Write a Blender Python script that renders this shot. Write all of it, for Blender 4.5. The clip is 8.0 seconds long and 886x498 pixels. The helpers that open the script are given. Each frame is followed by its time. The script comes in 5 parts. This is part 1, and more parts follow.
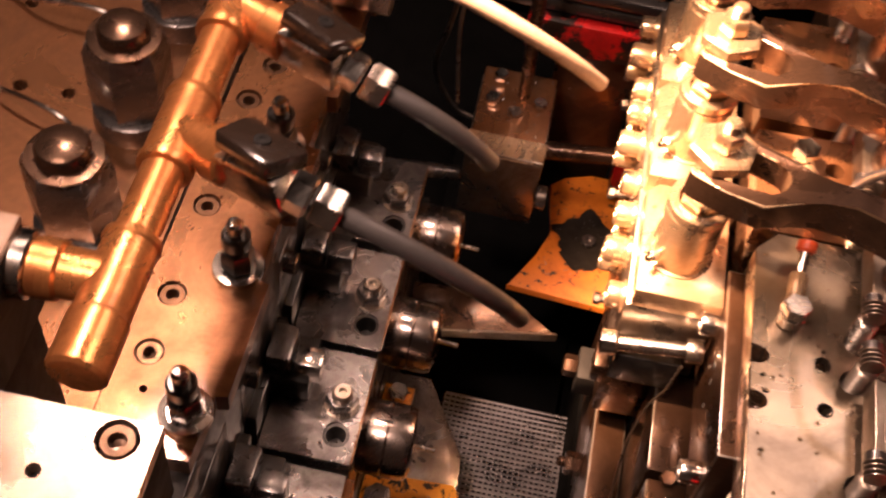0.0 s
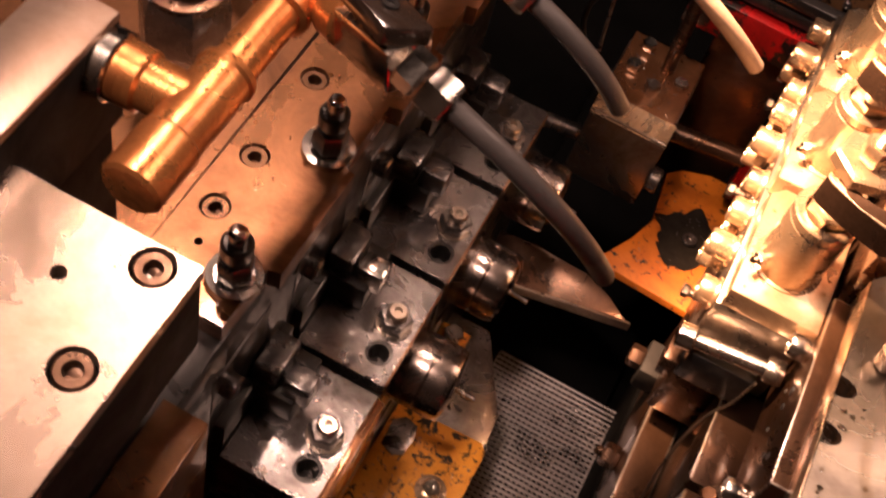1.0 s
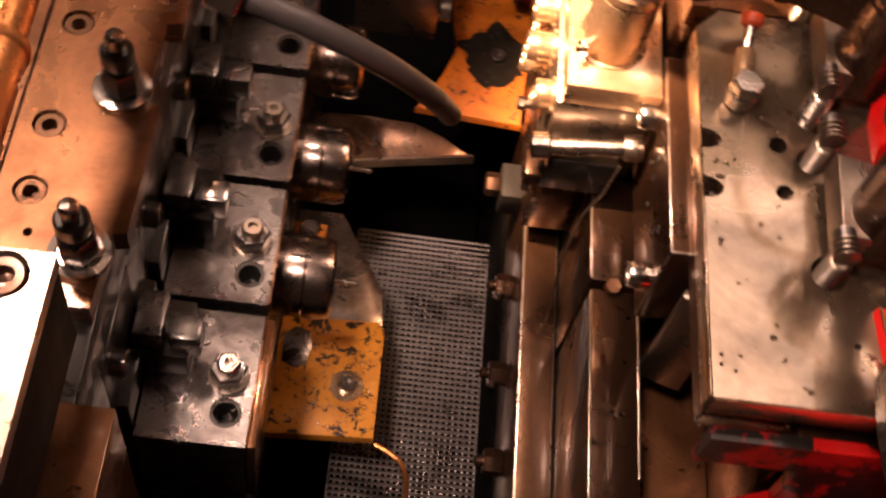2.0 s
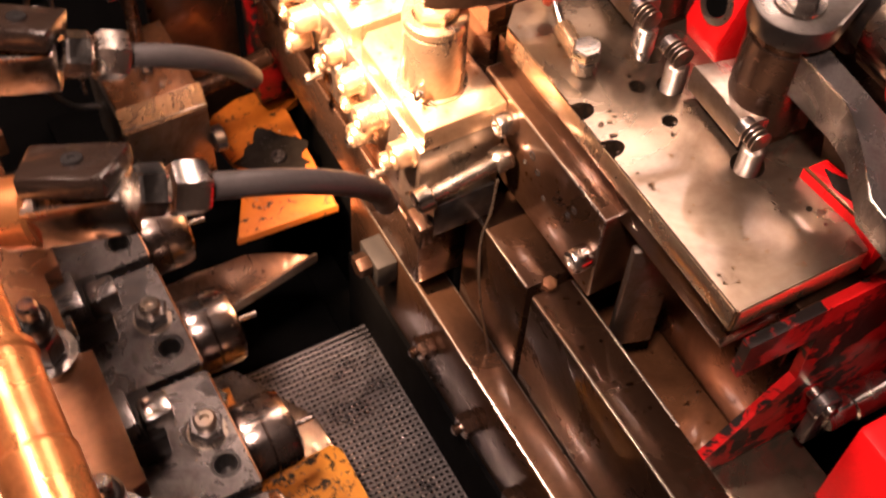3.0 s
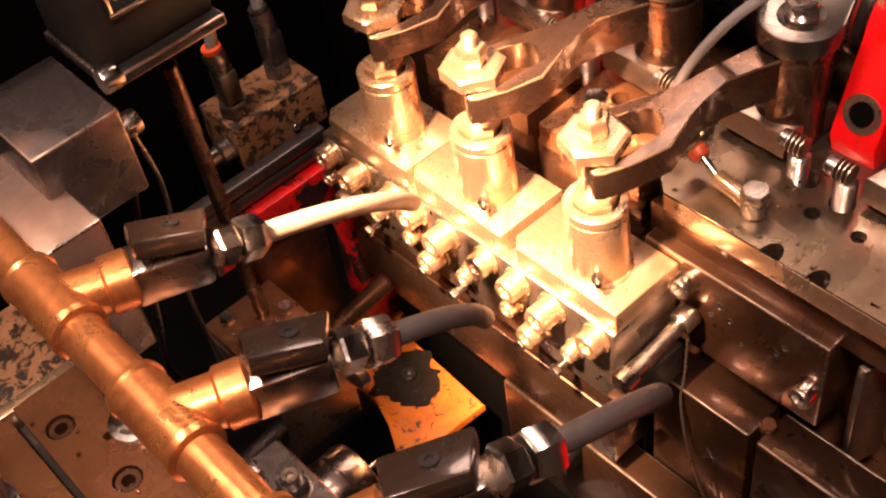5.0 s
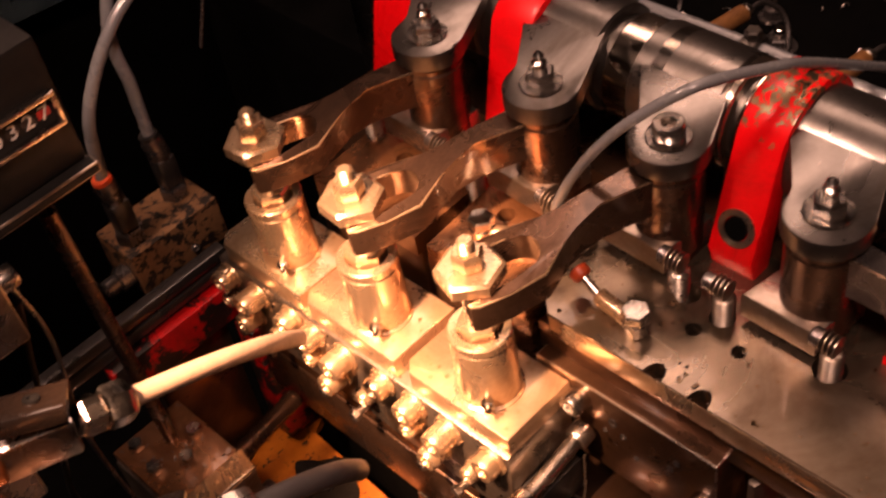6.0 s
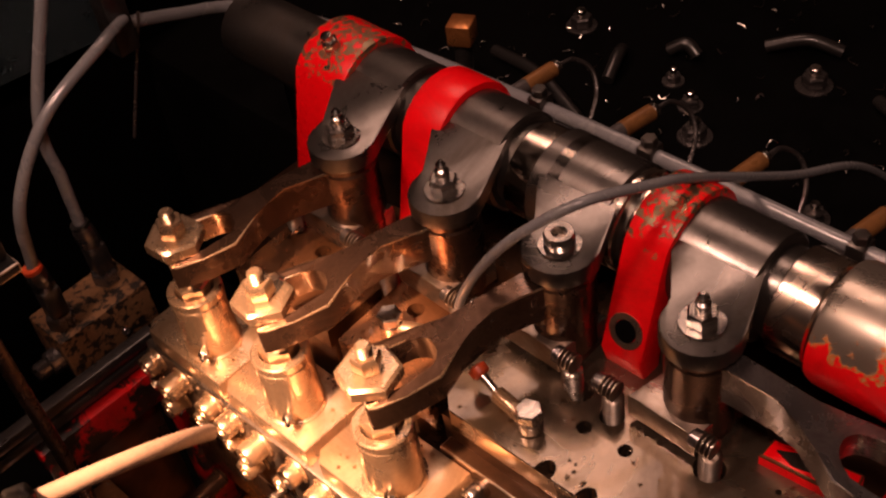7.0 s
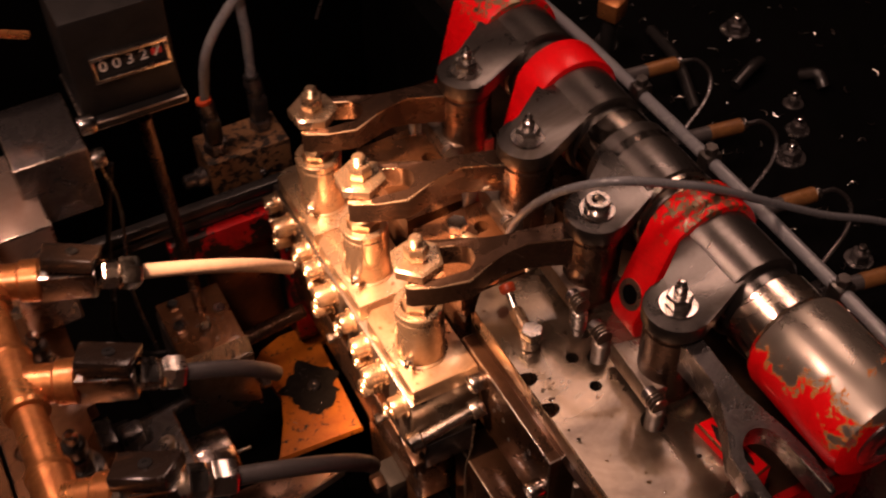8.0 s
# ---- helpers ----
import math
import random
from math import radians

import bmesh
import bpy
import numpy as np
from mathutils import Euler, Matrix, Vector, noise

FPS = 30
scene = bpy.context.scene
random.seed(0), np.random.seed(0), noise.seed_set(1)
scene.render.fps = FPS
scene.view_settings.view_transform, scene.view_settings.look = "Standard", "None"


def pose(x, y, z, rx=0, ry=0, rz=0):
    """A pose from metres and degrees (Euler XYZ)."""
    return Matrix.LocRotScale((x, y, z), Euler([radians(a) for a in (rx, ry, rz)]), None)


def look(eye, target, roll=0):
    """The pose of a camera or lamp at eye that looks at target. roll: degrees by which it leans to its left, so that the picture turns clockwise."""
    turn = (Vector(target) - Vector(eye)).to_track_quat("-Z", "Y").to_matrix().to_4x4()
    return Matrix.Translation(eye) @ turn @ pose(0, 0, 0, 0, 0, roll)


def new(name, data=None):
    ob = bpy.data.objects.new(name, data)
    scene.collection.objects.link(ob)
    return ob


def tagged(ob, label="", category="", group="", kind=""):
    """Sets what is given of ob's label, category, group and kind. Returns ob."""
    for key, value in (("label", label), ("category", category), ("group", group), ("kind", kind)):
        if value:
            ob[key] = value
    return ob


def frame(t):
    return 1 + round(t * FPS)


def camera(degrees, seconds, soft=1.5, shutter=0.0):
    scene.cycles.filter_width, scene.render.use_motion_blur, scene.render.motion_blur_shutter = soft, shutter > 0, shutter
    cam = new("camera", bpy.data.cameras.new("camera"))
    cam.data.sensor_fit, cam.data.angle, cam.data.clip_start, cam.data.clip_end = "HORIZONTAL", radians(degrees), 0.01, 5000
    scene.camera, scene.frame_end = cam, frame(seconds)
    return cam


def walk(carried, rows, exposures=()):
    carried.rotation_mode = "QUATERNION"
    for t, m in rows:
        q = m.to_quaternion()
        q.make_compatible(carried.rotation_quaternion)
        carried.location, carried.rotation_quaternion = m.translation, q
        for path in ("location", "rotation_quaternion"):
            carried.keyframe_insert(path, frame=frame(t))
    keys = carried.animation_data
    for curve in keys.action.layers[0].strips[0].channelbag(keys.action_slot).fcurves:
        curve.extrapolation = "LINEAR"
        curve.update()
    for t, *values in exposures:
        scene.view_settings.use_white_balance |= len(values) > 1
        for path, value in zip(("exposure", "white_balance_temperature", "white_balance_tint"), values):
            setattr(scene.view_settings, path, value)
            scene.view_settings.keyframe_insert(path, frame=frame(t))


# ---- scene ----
cam = camera(40.0, 8.0, 2.1, 0.3)
PATH = [
    (0, (-0.07573, -0.30971, 0.37208), (-0.1473, 0.8619, -1.2472), 9.18),
    (0.2, (-0.08364, -0.30909, 0.35400), (-0.1798, 0.8582, -1.2577), 12.03),
    (0.5, (-0.08461, -0.30839, 0.34939), (-0.2463, 0.8373, -1.2819), 15.18),
    (0.8, (-0.08003, -0.30575, 0.33900), (-0.2919, 0.8163, -1.3063), 17.36),
    (1, (-0.07201, -0.30692, 0.33708), (-0.2633, 0.7931, -1.3222), 19.80),
    (1.3, (-0.06727, -0.30872, 0.32576), (-0.2360, 0.7569, -1.3649), 21.82),
    (1.5, (-0.06457, -0.30944, 0.32447), (-0.206, 0.7378, -1.3736), 20.06),
    (1.8, (-0.07599, -0.30504, 0.32021), (-0.0496, 0.7346, -1.3962), 17.57),
    (2, (-0.08524, -0.30216, 0.32106), (0.0651, 0.7101, -1.3973), 14.58),
    (2.2, (-0.10526, -0.30502, 0.3199), (0.1791, 0.6933, -1.3896), 15.10),
    (3.3, (-0.18603, -0.27342, 0.31718), (0.5188, 0.7529, -1.248), 0.30),
    (3.5, (-0.19681, -0.26887, 0.31815), (0.5144, 0.7947, -1.2191), -2.04),
    (4, (-0.2194, -0.24935, 0.327), (0.5071, 0.8484, -1.1787), -5.97),
    (4.2, (-0.22891, -0.23854, 0.32619), (0.5121, 0.8645, -1.1686), -7.02),
    (5.3, (-0.22669, -0.21602, 0.33655), (0.5793, 0.8897, -1.1222), -10.58),
    (5.5, (-0.21807, -0.21548, 0.34019), (0.5975, 0.8878, -1.115), -10.98),
    (6, (-0.18651, -0.22419, 0.35096), (0.6808, 0.8795, -1.0737), -11.17),
    (6.5, (-0.17043, -0.2306, 0.36451), (0.7392, 0.8729, -1.0336), -12.04),
    (6.8, (-0.16608, -0.23998, 0.37182), (0.7805, 0.8878, -1.0130), -11.35),
    (7, (-0.16163, -0.24787, 0.38138), (0.7596, 0.8587, -1.0067), -9.64),
    (7.2, (-0.16492, -0.26170, 0.39366), (0.7248, 0.8447, -1.0294), -8.22),
    (7.5, (-0.17468, -0.29421, 0.40125), (0.617, 0.837, -1.0457), -3.39),
    (7.7, (-0.17433, -0.30924, 0.42176), (0.5766, 0.8554, -1.0363), -1.16),
    (8, (-0.15963, -0.34236, 0.45693), (0.4561, 0.8694, -1.0102), -1.15),
]

EXPO = [(0, 0.97, 5800, 17), (1.0, 0.77, 5900, 18), (1.5, 0.72, 6050, 18), (2.2, 0.72, 5750, 15), (3.3, 1.66, 5450, 14), (4.2, 1.62, 5450, 14), (5.3, 0.90, 6100, 22), (6.0, 0.20, 6350, 28), (7.0, -0.40, 6350, 31), (8.0, -0.44, 6200, 28)]
walk(cam, [(t, look(eye, target, roll)) for t, eye, target, roll in PATH], EXPO)

# ---- world and lights ----
world = bpy.data.worlds.new("room_glow")
world.use_nodes = True
world.node_tree.nodes["Background"].inputs[0].default_value = (1.0, 0.80, 0.62, 1)
world.node_tree.nodes["Background"].inputs[1].default_value = 0.022
scene.world = world


def area_lamp(name, eye, target, size, power, colour):
    d = bpy.data.lights.new(name, "AREA")
    d.shape, d.size, d.energy, d.color = "DISK", size, power, colour
    o = new(name, d)
    o.matrix_world = look(eye, target)
    return o


def spot_lamp(name, eye, target, angle, blend, power, colour, radius):
    d = bpy.data.lights.new(name, "SPOT")
    d.spot_size, d.spot_blend, d.energy, d.color, d.shadow_soft_size = radians(angle), blend, power, colour, radius
    o = new(name, d)
    o.matrix_world = look(eye, target)
    return o


WARM = (1.0, 0.525, 0.25)
spot_lamp("machine_lamp", (-0.25, 0.01, 0.40), (-0.004, 0.045, -0.025), 22, 0.9, 150, WARM, 0.02)
# three unseen area lamps, added to fill in light around the machine
area_lamp("fill_lamp", (-0.33, 0.24, 0.78), (-0.15, -0.05, 0), 0.12, 4.2, (1.0, 0.62, 0.41))
area_lamp("fill_lamp", (-0.34, -0.34, 0.95), (-0.05, 0, 0), 0.14, 6.2, (1.0, 0.64, 0.44))
area_lamp("fill_lamp", (0.45, 0.40, 0.95), (0.08, -0.08, 0), 0.40, 2.7, (1.0, 0.62, 0.41))


# ---- materials ----
def mat(name, base, rough=0.4, metal=0.0, dark=None, amount=0.5, scale=60.0, bump=0.15, coat=0.0, chip=None, chip_at=0.6, chip_scale=90.0, spots=None, spots_at=0.62, spots_scale=300.0, spec=0.5, chip_rise=0.0, chip_z=0.0, primer=None):
    """Base colour broken by stains (dark), fine grain, and, where wanted, chips or spots of another surface."""
    m = bpy.data.materials.new(name)
    m.use_nodes = True
    n, l = m.node_tree.nodes, m.node_tree.links
    b = n["Principled BSDF"]
    co = n.new("ShaderNodeTexCoord").outputs["Object"]
    info = n.new("ShaderNodeObjectInfo")
    add = n.new("ShaderNodeVectorMath")
    add.operation = "ADD"
    l.new(co, add.inputs[0])
    l.new(info.outputs["Random"], add.inputs[1])
    co = add.outputs[0]

    def noise_tex(sc, detail, rough_=0.6, dist=0.0):
        t = n.new("ShaderNodeTexNoise")
        t.inputs["Scale"].default_value, t.inputs["Detail"].default_value = sc, detail
        t.inputs["Roughness"].default_value, t.inputs["Distortion"].default_value = rough_, dist
        l.new(co, t.inputs["Vector"])
        return t.outputs["Fac"]

    def ramp(src, a, c):
        r = n.new("ShaderNodeMapRange")
        r.inputs["From Min"].default_value, r.inputs["From Max"].default_value = a, c
        l.new(src, r.inputs["Value"])
        return r.outputs["Result"]

    def mix(f, a, c):
        x = n.new("ShaderNodeMix")
        x.data_type = "RGBA"
        for sock, v in ((x.inputs[0], f), (x.inputs[6], a), (x.inputs[7], c)):
            if isinstance(v, tuple):
                sock.default_value = (*v, 1)
            elif isinstance(v, float):
                sock.default_value = v
            else:
                l.new(v, sock)
        return x.outputs[2]

    def mixf(f, a, c):
        x = n.new("ShaderNodeMix")
        for sock, v in ((x.inputs[0], f), (x.inputs[2], a), (x.inputs[3], c)):
            if isinstance(v, float):
                sock.default_value = v
            else:
                l.new(v, sock)
        return x.outputs[0]

    big = noise_tex(scale, 5.0, 0.65, 0.6)
    fine = noise_tex(scale * 14, 3.0)
    dark = dark or tuple(v * 0.45 for v in base)
    stain = ramp(big, 0.62 - 0.3 * amount, 0.78 - 0.12 * amount)
    col = mix(stain, base, dark)
    col = mix(ramp(fine, 0.35, 0.75), col, mix(0.25, col, dark))
    ro = mixf(ramp(big, 0.3, 0.7), max(0.05, rough - 0.12), min(1.0, rough + 0.16))
    me = float(metal)
    height = mixf(0.45, fine, noise_tex(scale * 4, 2.0, 0.5, 0.4))
    if chip:
        worn = noise_tex(chip_scale, 6.0, 0.7, 0.3)
        if chip_rise:
            # the paint is rubbed off towards the crown
            sep = n.new("ShaderNodeSeparateXYZ")
            l.new(n["Texture Coordinate"].outputs["Object"], sep.inputs[0])
            lift = n.new("ShaderNodeMath")
            lift.operation = "MULTIPLY_ADD"
            lift.inputs[1].default_value, lift.inputs[2].default_value = chip_rise, -chip_rise * chip_z
            l.new(sep.outputs["Z"], lift.inputs[0])
            both = n.new("ShaderNodeMath")
            both.operation = "ADD"
            l.new(worn, both.inputs[0])
            l.new(lift.outputs[0], both.inputs[1])
            worn = both.outputs[0]
        f = ramp(worn, chip_at, chip_at + 0.025)
        if primer:
            col = mix(ramp(worn, chip_at - 0.035, chip_at - 0.015), col, primer)
        col = mix(f, col, chip)
        me = mixf(f, float(metal), 0.85)
        height = mixf(f, 1.0, 0.0)
    if spots:
        f = ramp(noise_tex(spots_scale, 5.0, 0.7, 0.4), spots_at, spots_at + 0.05)
        col = mix(f, col, spots)
    l.new(col, b.inputs["Base Color"])
    l.new(ro, b.inputs["Roughness"])
    if isinstance(me, float):
        b.inputs["Metallic"].default_value = me
    else:
        l.new(me, b.inputs["Metallic"])
    b.inputs["Specular IOR Level"].default_value = spec
    b.inputs["Coat Weight"].default_value, b.inputs["Coat Roughness"].default_value = coat, 0.07
    bm_ = n.new("ShaderNodeBump")
    bm_.inputs["Strength"].default_value, bm_.inputs["Distance"].default_value = bump, 0.0006
    l.new(height, bm_.inputs["Height"])
    l.new(bm_.outputs[0], b.inputs["Normal"])
    return m


STEEL = mat("oily_steel", (0.36, 0.31, 0.26), 0.30, 0.95, (0.17, 0.11, 0.065), 0.45, 35, 0.22, 0.3)
PLATE = mat("ground_steel_plate", (0.22, 0.172, 0.122), 0.27, 0.9, (0.12, 0.082, 0.05), 0.35, 22, 0.14, 0.5)
BROWN = mat("oil_browned_steel", (0.125, 0.066, 0.036), 0.30, 0.85, (0.055, 0.028, 0.014), 0.55, 24, 0.2, 0.4)
OILDARK = mat("oil_black_steel", (0.060, 0.032, 0.018), 0.28, 0.8, (0.026, 0.013, 0.007), 0.55, 24, 0.2, 0.5)
COPPERY = mat("oil_varnished_plate", (0.25, 0.115, 0.050), 0.28, 0.75, (0.085, 0.036, 0.014), 0.6, 22, 0.2, 0.5)
BRIGHT = mat("bright_ground_steel", (0.60, 0.44, 0.285), 0.27, 0.88, (0.38, 0.245, 0.135), 0.4, 40, 0.13, 0.35)
CHROME = mat("polished_steel", (0.68, 0.64, 0.60), 0.20, 1.0, (0.36, 0.29, 0.22), 0.35, 70, 0.08)
GUN = mat("blackened_steel", (0.205, 0.190, 0.185), 0.27, 0.9, (0.075, 0.066, 0.062), 0.5, 60, 0.3, 0.5)
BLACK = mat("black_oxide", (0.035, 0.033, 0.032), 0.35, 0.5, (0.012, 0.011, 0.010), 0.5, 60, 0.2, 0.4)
FORGED = mat("forged_steel", (0.13, 0.078, 0.052), 0.27, 0.9, (0.06, 0.034, 0.020), 0.4, 55, 0.3, 0.4)
# matt black for the counter; elsewhere it paints sides that lie in shade
MATTSHADE = mat("matt_black_with_shade", (0.014, 0.013, 0.012), 0.6, 0.0, (0.006, 0.006, 0.006), 0.5, 40, 0.2, 0.0, spec=0.15)
CAST = mat("satin_grey_steel", (0.165, 0.152, 0.14), 0.32, 0.95, (0.09, 0.075, 0.062), 0.45, 30, 0.08, 0.25)
MIRROR = mat("ground_collar_steel", (0.80, 0.70, 0.60), 0.17, 1.0, (0.55, 0.42, 0.30), 0.25, 40, 0.03)
REDCHIP = mat("chipped_oily_red_paint", (0.84, 0.006, 0.003), 0.32, 0.0, (0.52, 0.005, 0.003), 0.3, 30, 0.3, 0.12, (0.26, 0.20, 0.12), 0.56, 210, spec=0.3, chip_rise=9.0, chip_z=0.019, primer=(0.30, 0.10, 0.04))
# grease spots on red, both darkened further to include the shade there
REDGREASESHADE = mat("greasy_shaded_red_paint", (0.45, 0.005, 0.003), 0.4, 0.0, (0.16, 0.004, 0.003), 0.6, 25, 0.3, 0.1, None, 0.6, 90, (0.010, 0.008, 0.007), 0.46, 45, spec=0.25)
LEVER = mat("brown_black_plastic", (0.022, 0.014, 0.010), 0.22, 0.0, (0.012, 0.008, 0.006), 0.5, 60, 0.12, 0.5)
SATIN = mat("wet_turned_steel", (0.34, 0.285, 0.255), 0.22, 1.0, (0.16, 0.115, 0.095), 0.5, 45, 0.10, 0.4)
BRASS = mat("worn_brass", (0.66, 0.275, 0.085), 0.31, 0.8, (0.33, 0.115, 0.035), 0.6, 85, 0.28, 0.2)
RED = mat("chipped_red_paint", (0.86, 0.006, 0.003), 0.34, 0.0, (0.60, 0.005, 0.003), 0.3, 30, 0.25, 0.12, (0.30, 0.22, 0.13), 0.68, 150, spec=0.3)
REDWORN = mat("worn_red_paint", (0.84, 0.006, 0.003), 0.32, 0.0, (0.52, 0.005, 0.003), 0.3, 30, 0.3, 0.12, (0.40, 0.35, 0.29), 0.53, 55, spec=0.3, chip_rise=13.0, chip_z=0.011, primer=(0.50, 0.20, 0.05))
YELLOW = mat("stained_orange_paint", (0.50, 0.150, 0.007), 0.42, 0.0, (0.32, 0.080, 0.004), 0.5, 30, 0.2, 0.1, None, 0.6, 90, (0.02, 0.017, 0.014), 0.58, 190, spec=0.3)
MUSTARD = mat("stained_mustard_paint", (0.60, 0.26, 0.022), 0.40, 0.0, (0.36, 0.13, 0.010), 0.5, 30, 0.2, 0.2, None, 0.6, 90, (0.02, 0.017, 0.014), 0.54, 160, spec=0.35)
HOSE = mat("grey_rubber_hose", (0.060, 0.053, 0.051), 0.42, 0.0, (0.03, 0.027, 0.026), 0.4, 60, 0.25)
HOSEL = mat("pale_rubber_hose", (0.25, 0.18, 0.13), 0.5, 0.0, (0.15, 0.10, 0.07), 0.45, 60, 0.2)
TUBE = mat("smoky_plastic_tube", (0.17, 0.175, 0.185), 0.22, 0.0, (0.18, 0.18, 0.17), 0.3, 60, 0.05, 0.4)
# almost no albedo or specular: the voids' deep shade is in this colour
DARK = mat("greasy_shade_black", (0.0025, 0.0025, 0.0025), 0.85, 0.0, (0.0012, 0.0012, 0.0012), 0.5, 20, 0.5, 0.0, spec=0.02)
ROOM = mat("dim_workshop_wall", (0.16, 0.13, 0.11), 0.8, 0.0, (0.09, 0.07, 0.06), 0.5, 2)
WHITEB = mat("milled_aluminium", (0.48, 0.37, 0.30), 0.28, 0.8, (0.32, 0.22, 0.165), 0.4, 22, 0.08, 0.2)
MESHM = mat("wet_expanded_metal", (0.36, 0.34, 0.34), 0.32, 0.95, (0.16, 0.14, 0.13), 0.5, 25, 0.2, 0.4)
CANVAS = mat("speckled_cream_paint", (0.17, 0.092, 0.042), 0.55, 0.0, (0.085, 0.042, 0.02), 0.5, 40, 0.2, 0.0, None, 0.6, 90, (0.012, 0.009, 0.007), 0.49, 150, spec=0.2)
ORANGE = mat("orange_plastic", (0.75, 0.10, 0.02), 0.4, 0.0)
AMBER = mat("amber_tube", (0.24, 0.11, 0.035), 0.35, 0.2, (0.12, 0.05, 0.015), 0.5, 120)
WHITE = mat("white_digits", (0.75, 0.72, 0.68), 0.5)
REDDIGIT = mat("red_digit_wheel", (0.60, 0.03, 0.02), 0.5)
STAIN = mat("burnt_grease", (0.014, 0.011, 0.008), 0.75, 0.0, (0.008, 0.006, 0.005), 0.6, 120, 0.5, spec=0.15)


# ---- building helpers ----
BASE = {}


def thing(name, at, label, category, group="", kind=""):
    ob = new(name)
    ob.location = at
    ob.empty_display_size = 0.01
    BASE[ob] = Vector(at)
    return tagged(ob, label, category, group, kind)


def mesh_of(name, bm, material):
    bmesh.ops.recalc_face_normals(bm, faces=bm.faces[:])
    me = bpy.data.meshes.new(name)
    bm.to_mesh(me)
    bm.free()
    for one in material if isinstance(material, tuple) else (material,):
        me.materials.append(one)
    for p in me.polygons:
        p.use_smooth = True
    me.set_sharp_from_angle(angle=radians(32))
    return me


def part(name, bm, material, parent, label=""):
    """One mesh, built in world places, as a part of a thing or of a part."""
    off = BASE[parent]
    bmesh.ops.translate(bm, vec=-off, verts=bm.verts[:])
    ob = new(name, mesh_of(name, bm, material))
    ob.parent = parent
    BASE[ob] = off
    return tagged(ob, label)


def solo(name, bm, material, at, label, category, group="", kind=""):
    """A thing that is one mesh."""
    bmesh.ops.translate(bm, vec=-Vector(at), verts=bm.verts[:])
    ob = new(name, mesh_of(name, bm, material))
    ob.location = at
    BASE[ob] = Vector(at)
    return tagged(ob, label, category, group, kind)


# worn: material slot of the bevels, mostly a brighter one that paints edge glints
def box(x0, x1, y0, y1, z0, z1, bevel=0.0008, bm=None, worn=-1):
    bm = bm or bmesh.new()
    made = bmesh.ops.create_cube(bm, size=1.0, matrix=Matrix.Translation(((x0 + x1) / 2, (y0 + y1) / 2, (z0 + z1) / 2)) @ Matrix.Diagonal((abs(x1 - x0), abs(y1 - y0), abs(z1 - z0), 1)))
    if bevel:
        edges = list({e for v in made["verts"] for e in v.link_edges})
        bmesh.ops.bevel(bm, geom=edges, offset=bevel, segments=2, profile=0.5, affect="EDGES", material=worn)
    return bm


def lathe(at, axis, profile, seg=24, bm=None):
    """A turned solid: profile rows (radius, height along the axis)."""
    bm = bm or bmesh.new()
    q = Vector((0, 0, 1)).rotation_difference(Vector(axis).normalized()).to_matrix()
    rings = []
    for r, h in profile:
        if r < 1e-6:
            rings.append([bm.verts.new(Vector(at) + q @ Vector((0, 0, h)))])
        else:
            rings.append([bm.verts.new(Vector(at) + q @ Vector((r * math.cos(2 * math.pi * k / seg), r * math.sin(2 * math.pi * k / seg), h))) for k in range(seg)])
    for a, c in zip(rings, rings[1:]):
        for k in range(seg):
            j = (k + 1) % seg
            if len(a) == 1 and len(c) == 1:
                continue
            if len(a) == 1:
                bm.faces.new((a[0], c[k], c[j]))
            elif len(c) == 1:
                bm.faces.new((a[k], a[j], c[0]))
            else:
                bm.faces.new((a[k], a[j], c[j], c[k]))
    for ring in (rings[0], rings[-1]):
        if len(ring) > 1:
            bm.faces.new(ring)
    return bm


def rod(p0, p1, r, seg=20, cham=0.0006, bm=None):
    p0, p1 = Vector(p0), Vector(p1)
    h = (p1 - p0).length
    c = min(cham, r * 0.4)
    return lathe(p0, p1 - p0, [(r - c, 0), (r, c), (r, h - c), (r - c, h)], seg, bm)


def hexa(at, axis, flats, h, bm=None, sides=6, turn=0.0):
    """A nut or bolt head with its chamfered corners."""
    bm = bm or bmesh.new()
    r = flats / 2 / math.cos(math.pi / sides)
    q = Vector((0, 0, 1)).rotation_difference(Vector(axis).normalized()).to_matrix() @ Matrix.Rotation(turn, 3, "Z")
    rows = [(r * 0.9, 0), (r, h * 0.12), (r, h * 0.86), (r * 0.88, h)]
    rings = [[bm.verts.new(Vector(at) + q @ Vector((a * math.cos(2 * math.pi * k / sides), a * math.sin(2 * math.pi * k / sides), z))) for k in range(sides)] for a, z in rows]
    for a, c in zip(rings, rings[1:]):
        for k in range(sides):
            bm.faces.new((a[k], a[(k + 1) % sides], c[(k + 1) % sides], c[k]))
    bm.faces.new(rings[0]), bm.faces.new(rings[-1])
    return bm


def thread(p0, p1, r, pitch=0.001, seg=14, bm=None):
    p0, p1 = Vector(p0), Vector(p1)
    h = (p1 - p0).length
    rows, z = [(r * 0.8, 0)], 0.0
    while z < h - pitch:
        rows += [(r * 0.86, z + pitch * 0.1), (r, z + pitch * 0.5), (r * 0.86, z + pitch * 0.9)]
        z += pitch
    rows += [(r * 0.7, h)]
    return lathe(p0, p1 - p0, rows, seg, bm)


def socket_head(at, axis, r, h, bm=None):
    """A cap screw's head, its socket sunk in; at is where the head sits."""
    return lathe(at, axis, [(r * 0.96, 0), (r, h * 0.1), (r, h * 0.85), (r * 0.9, h), (r * 0.52, h), (r * 0.48, h * 0.94), (r * 0.46, h * 0.35), (0, h * 0.3)], 18, bm)


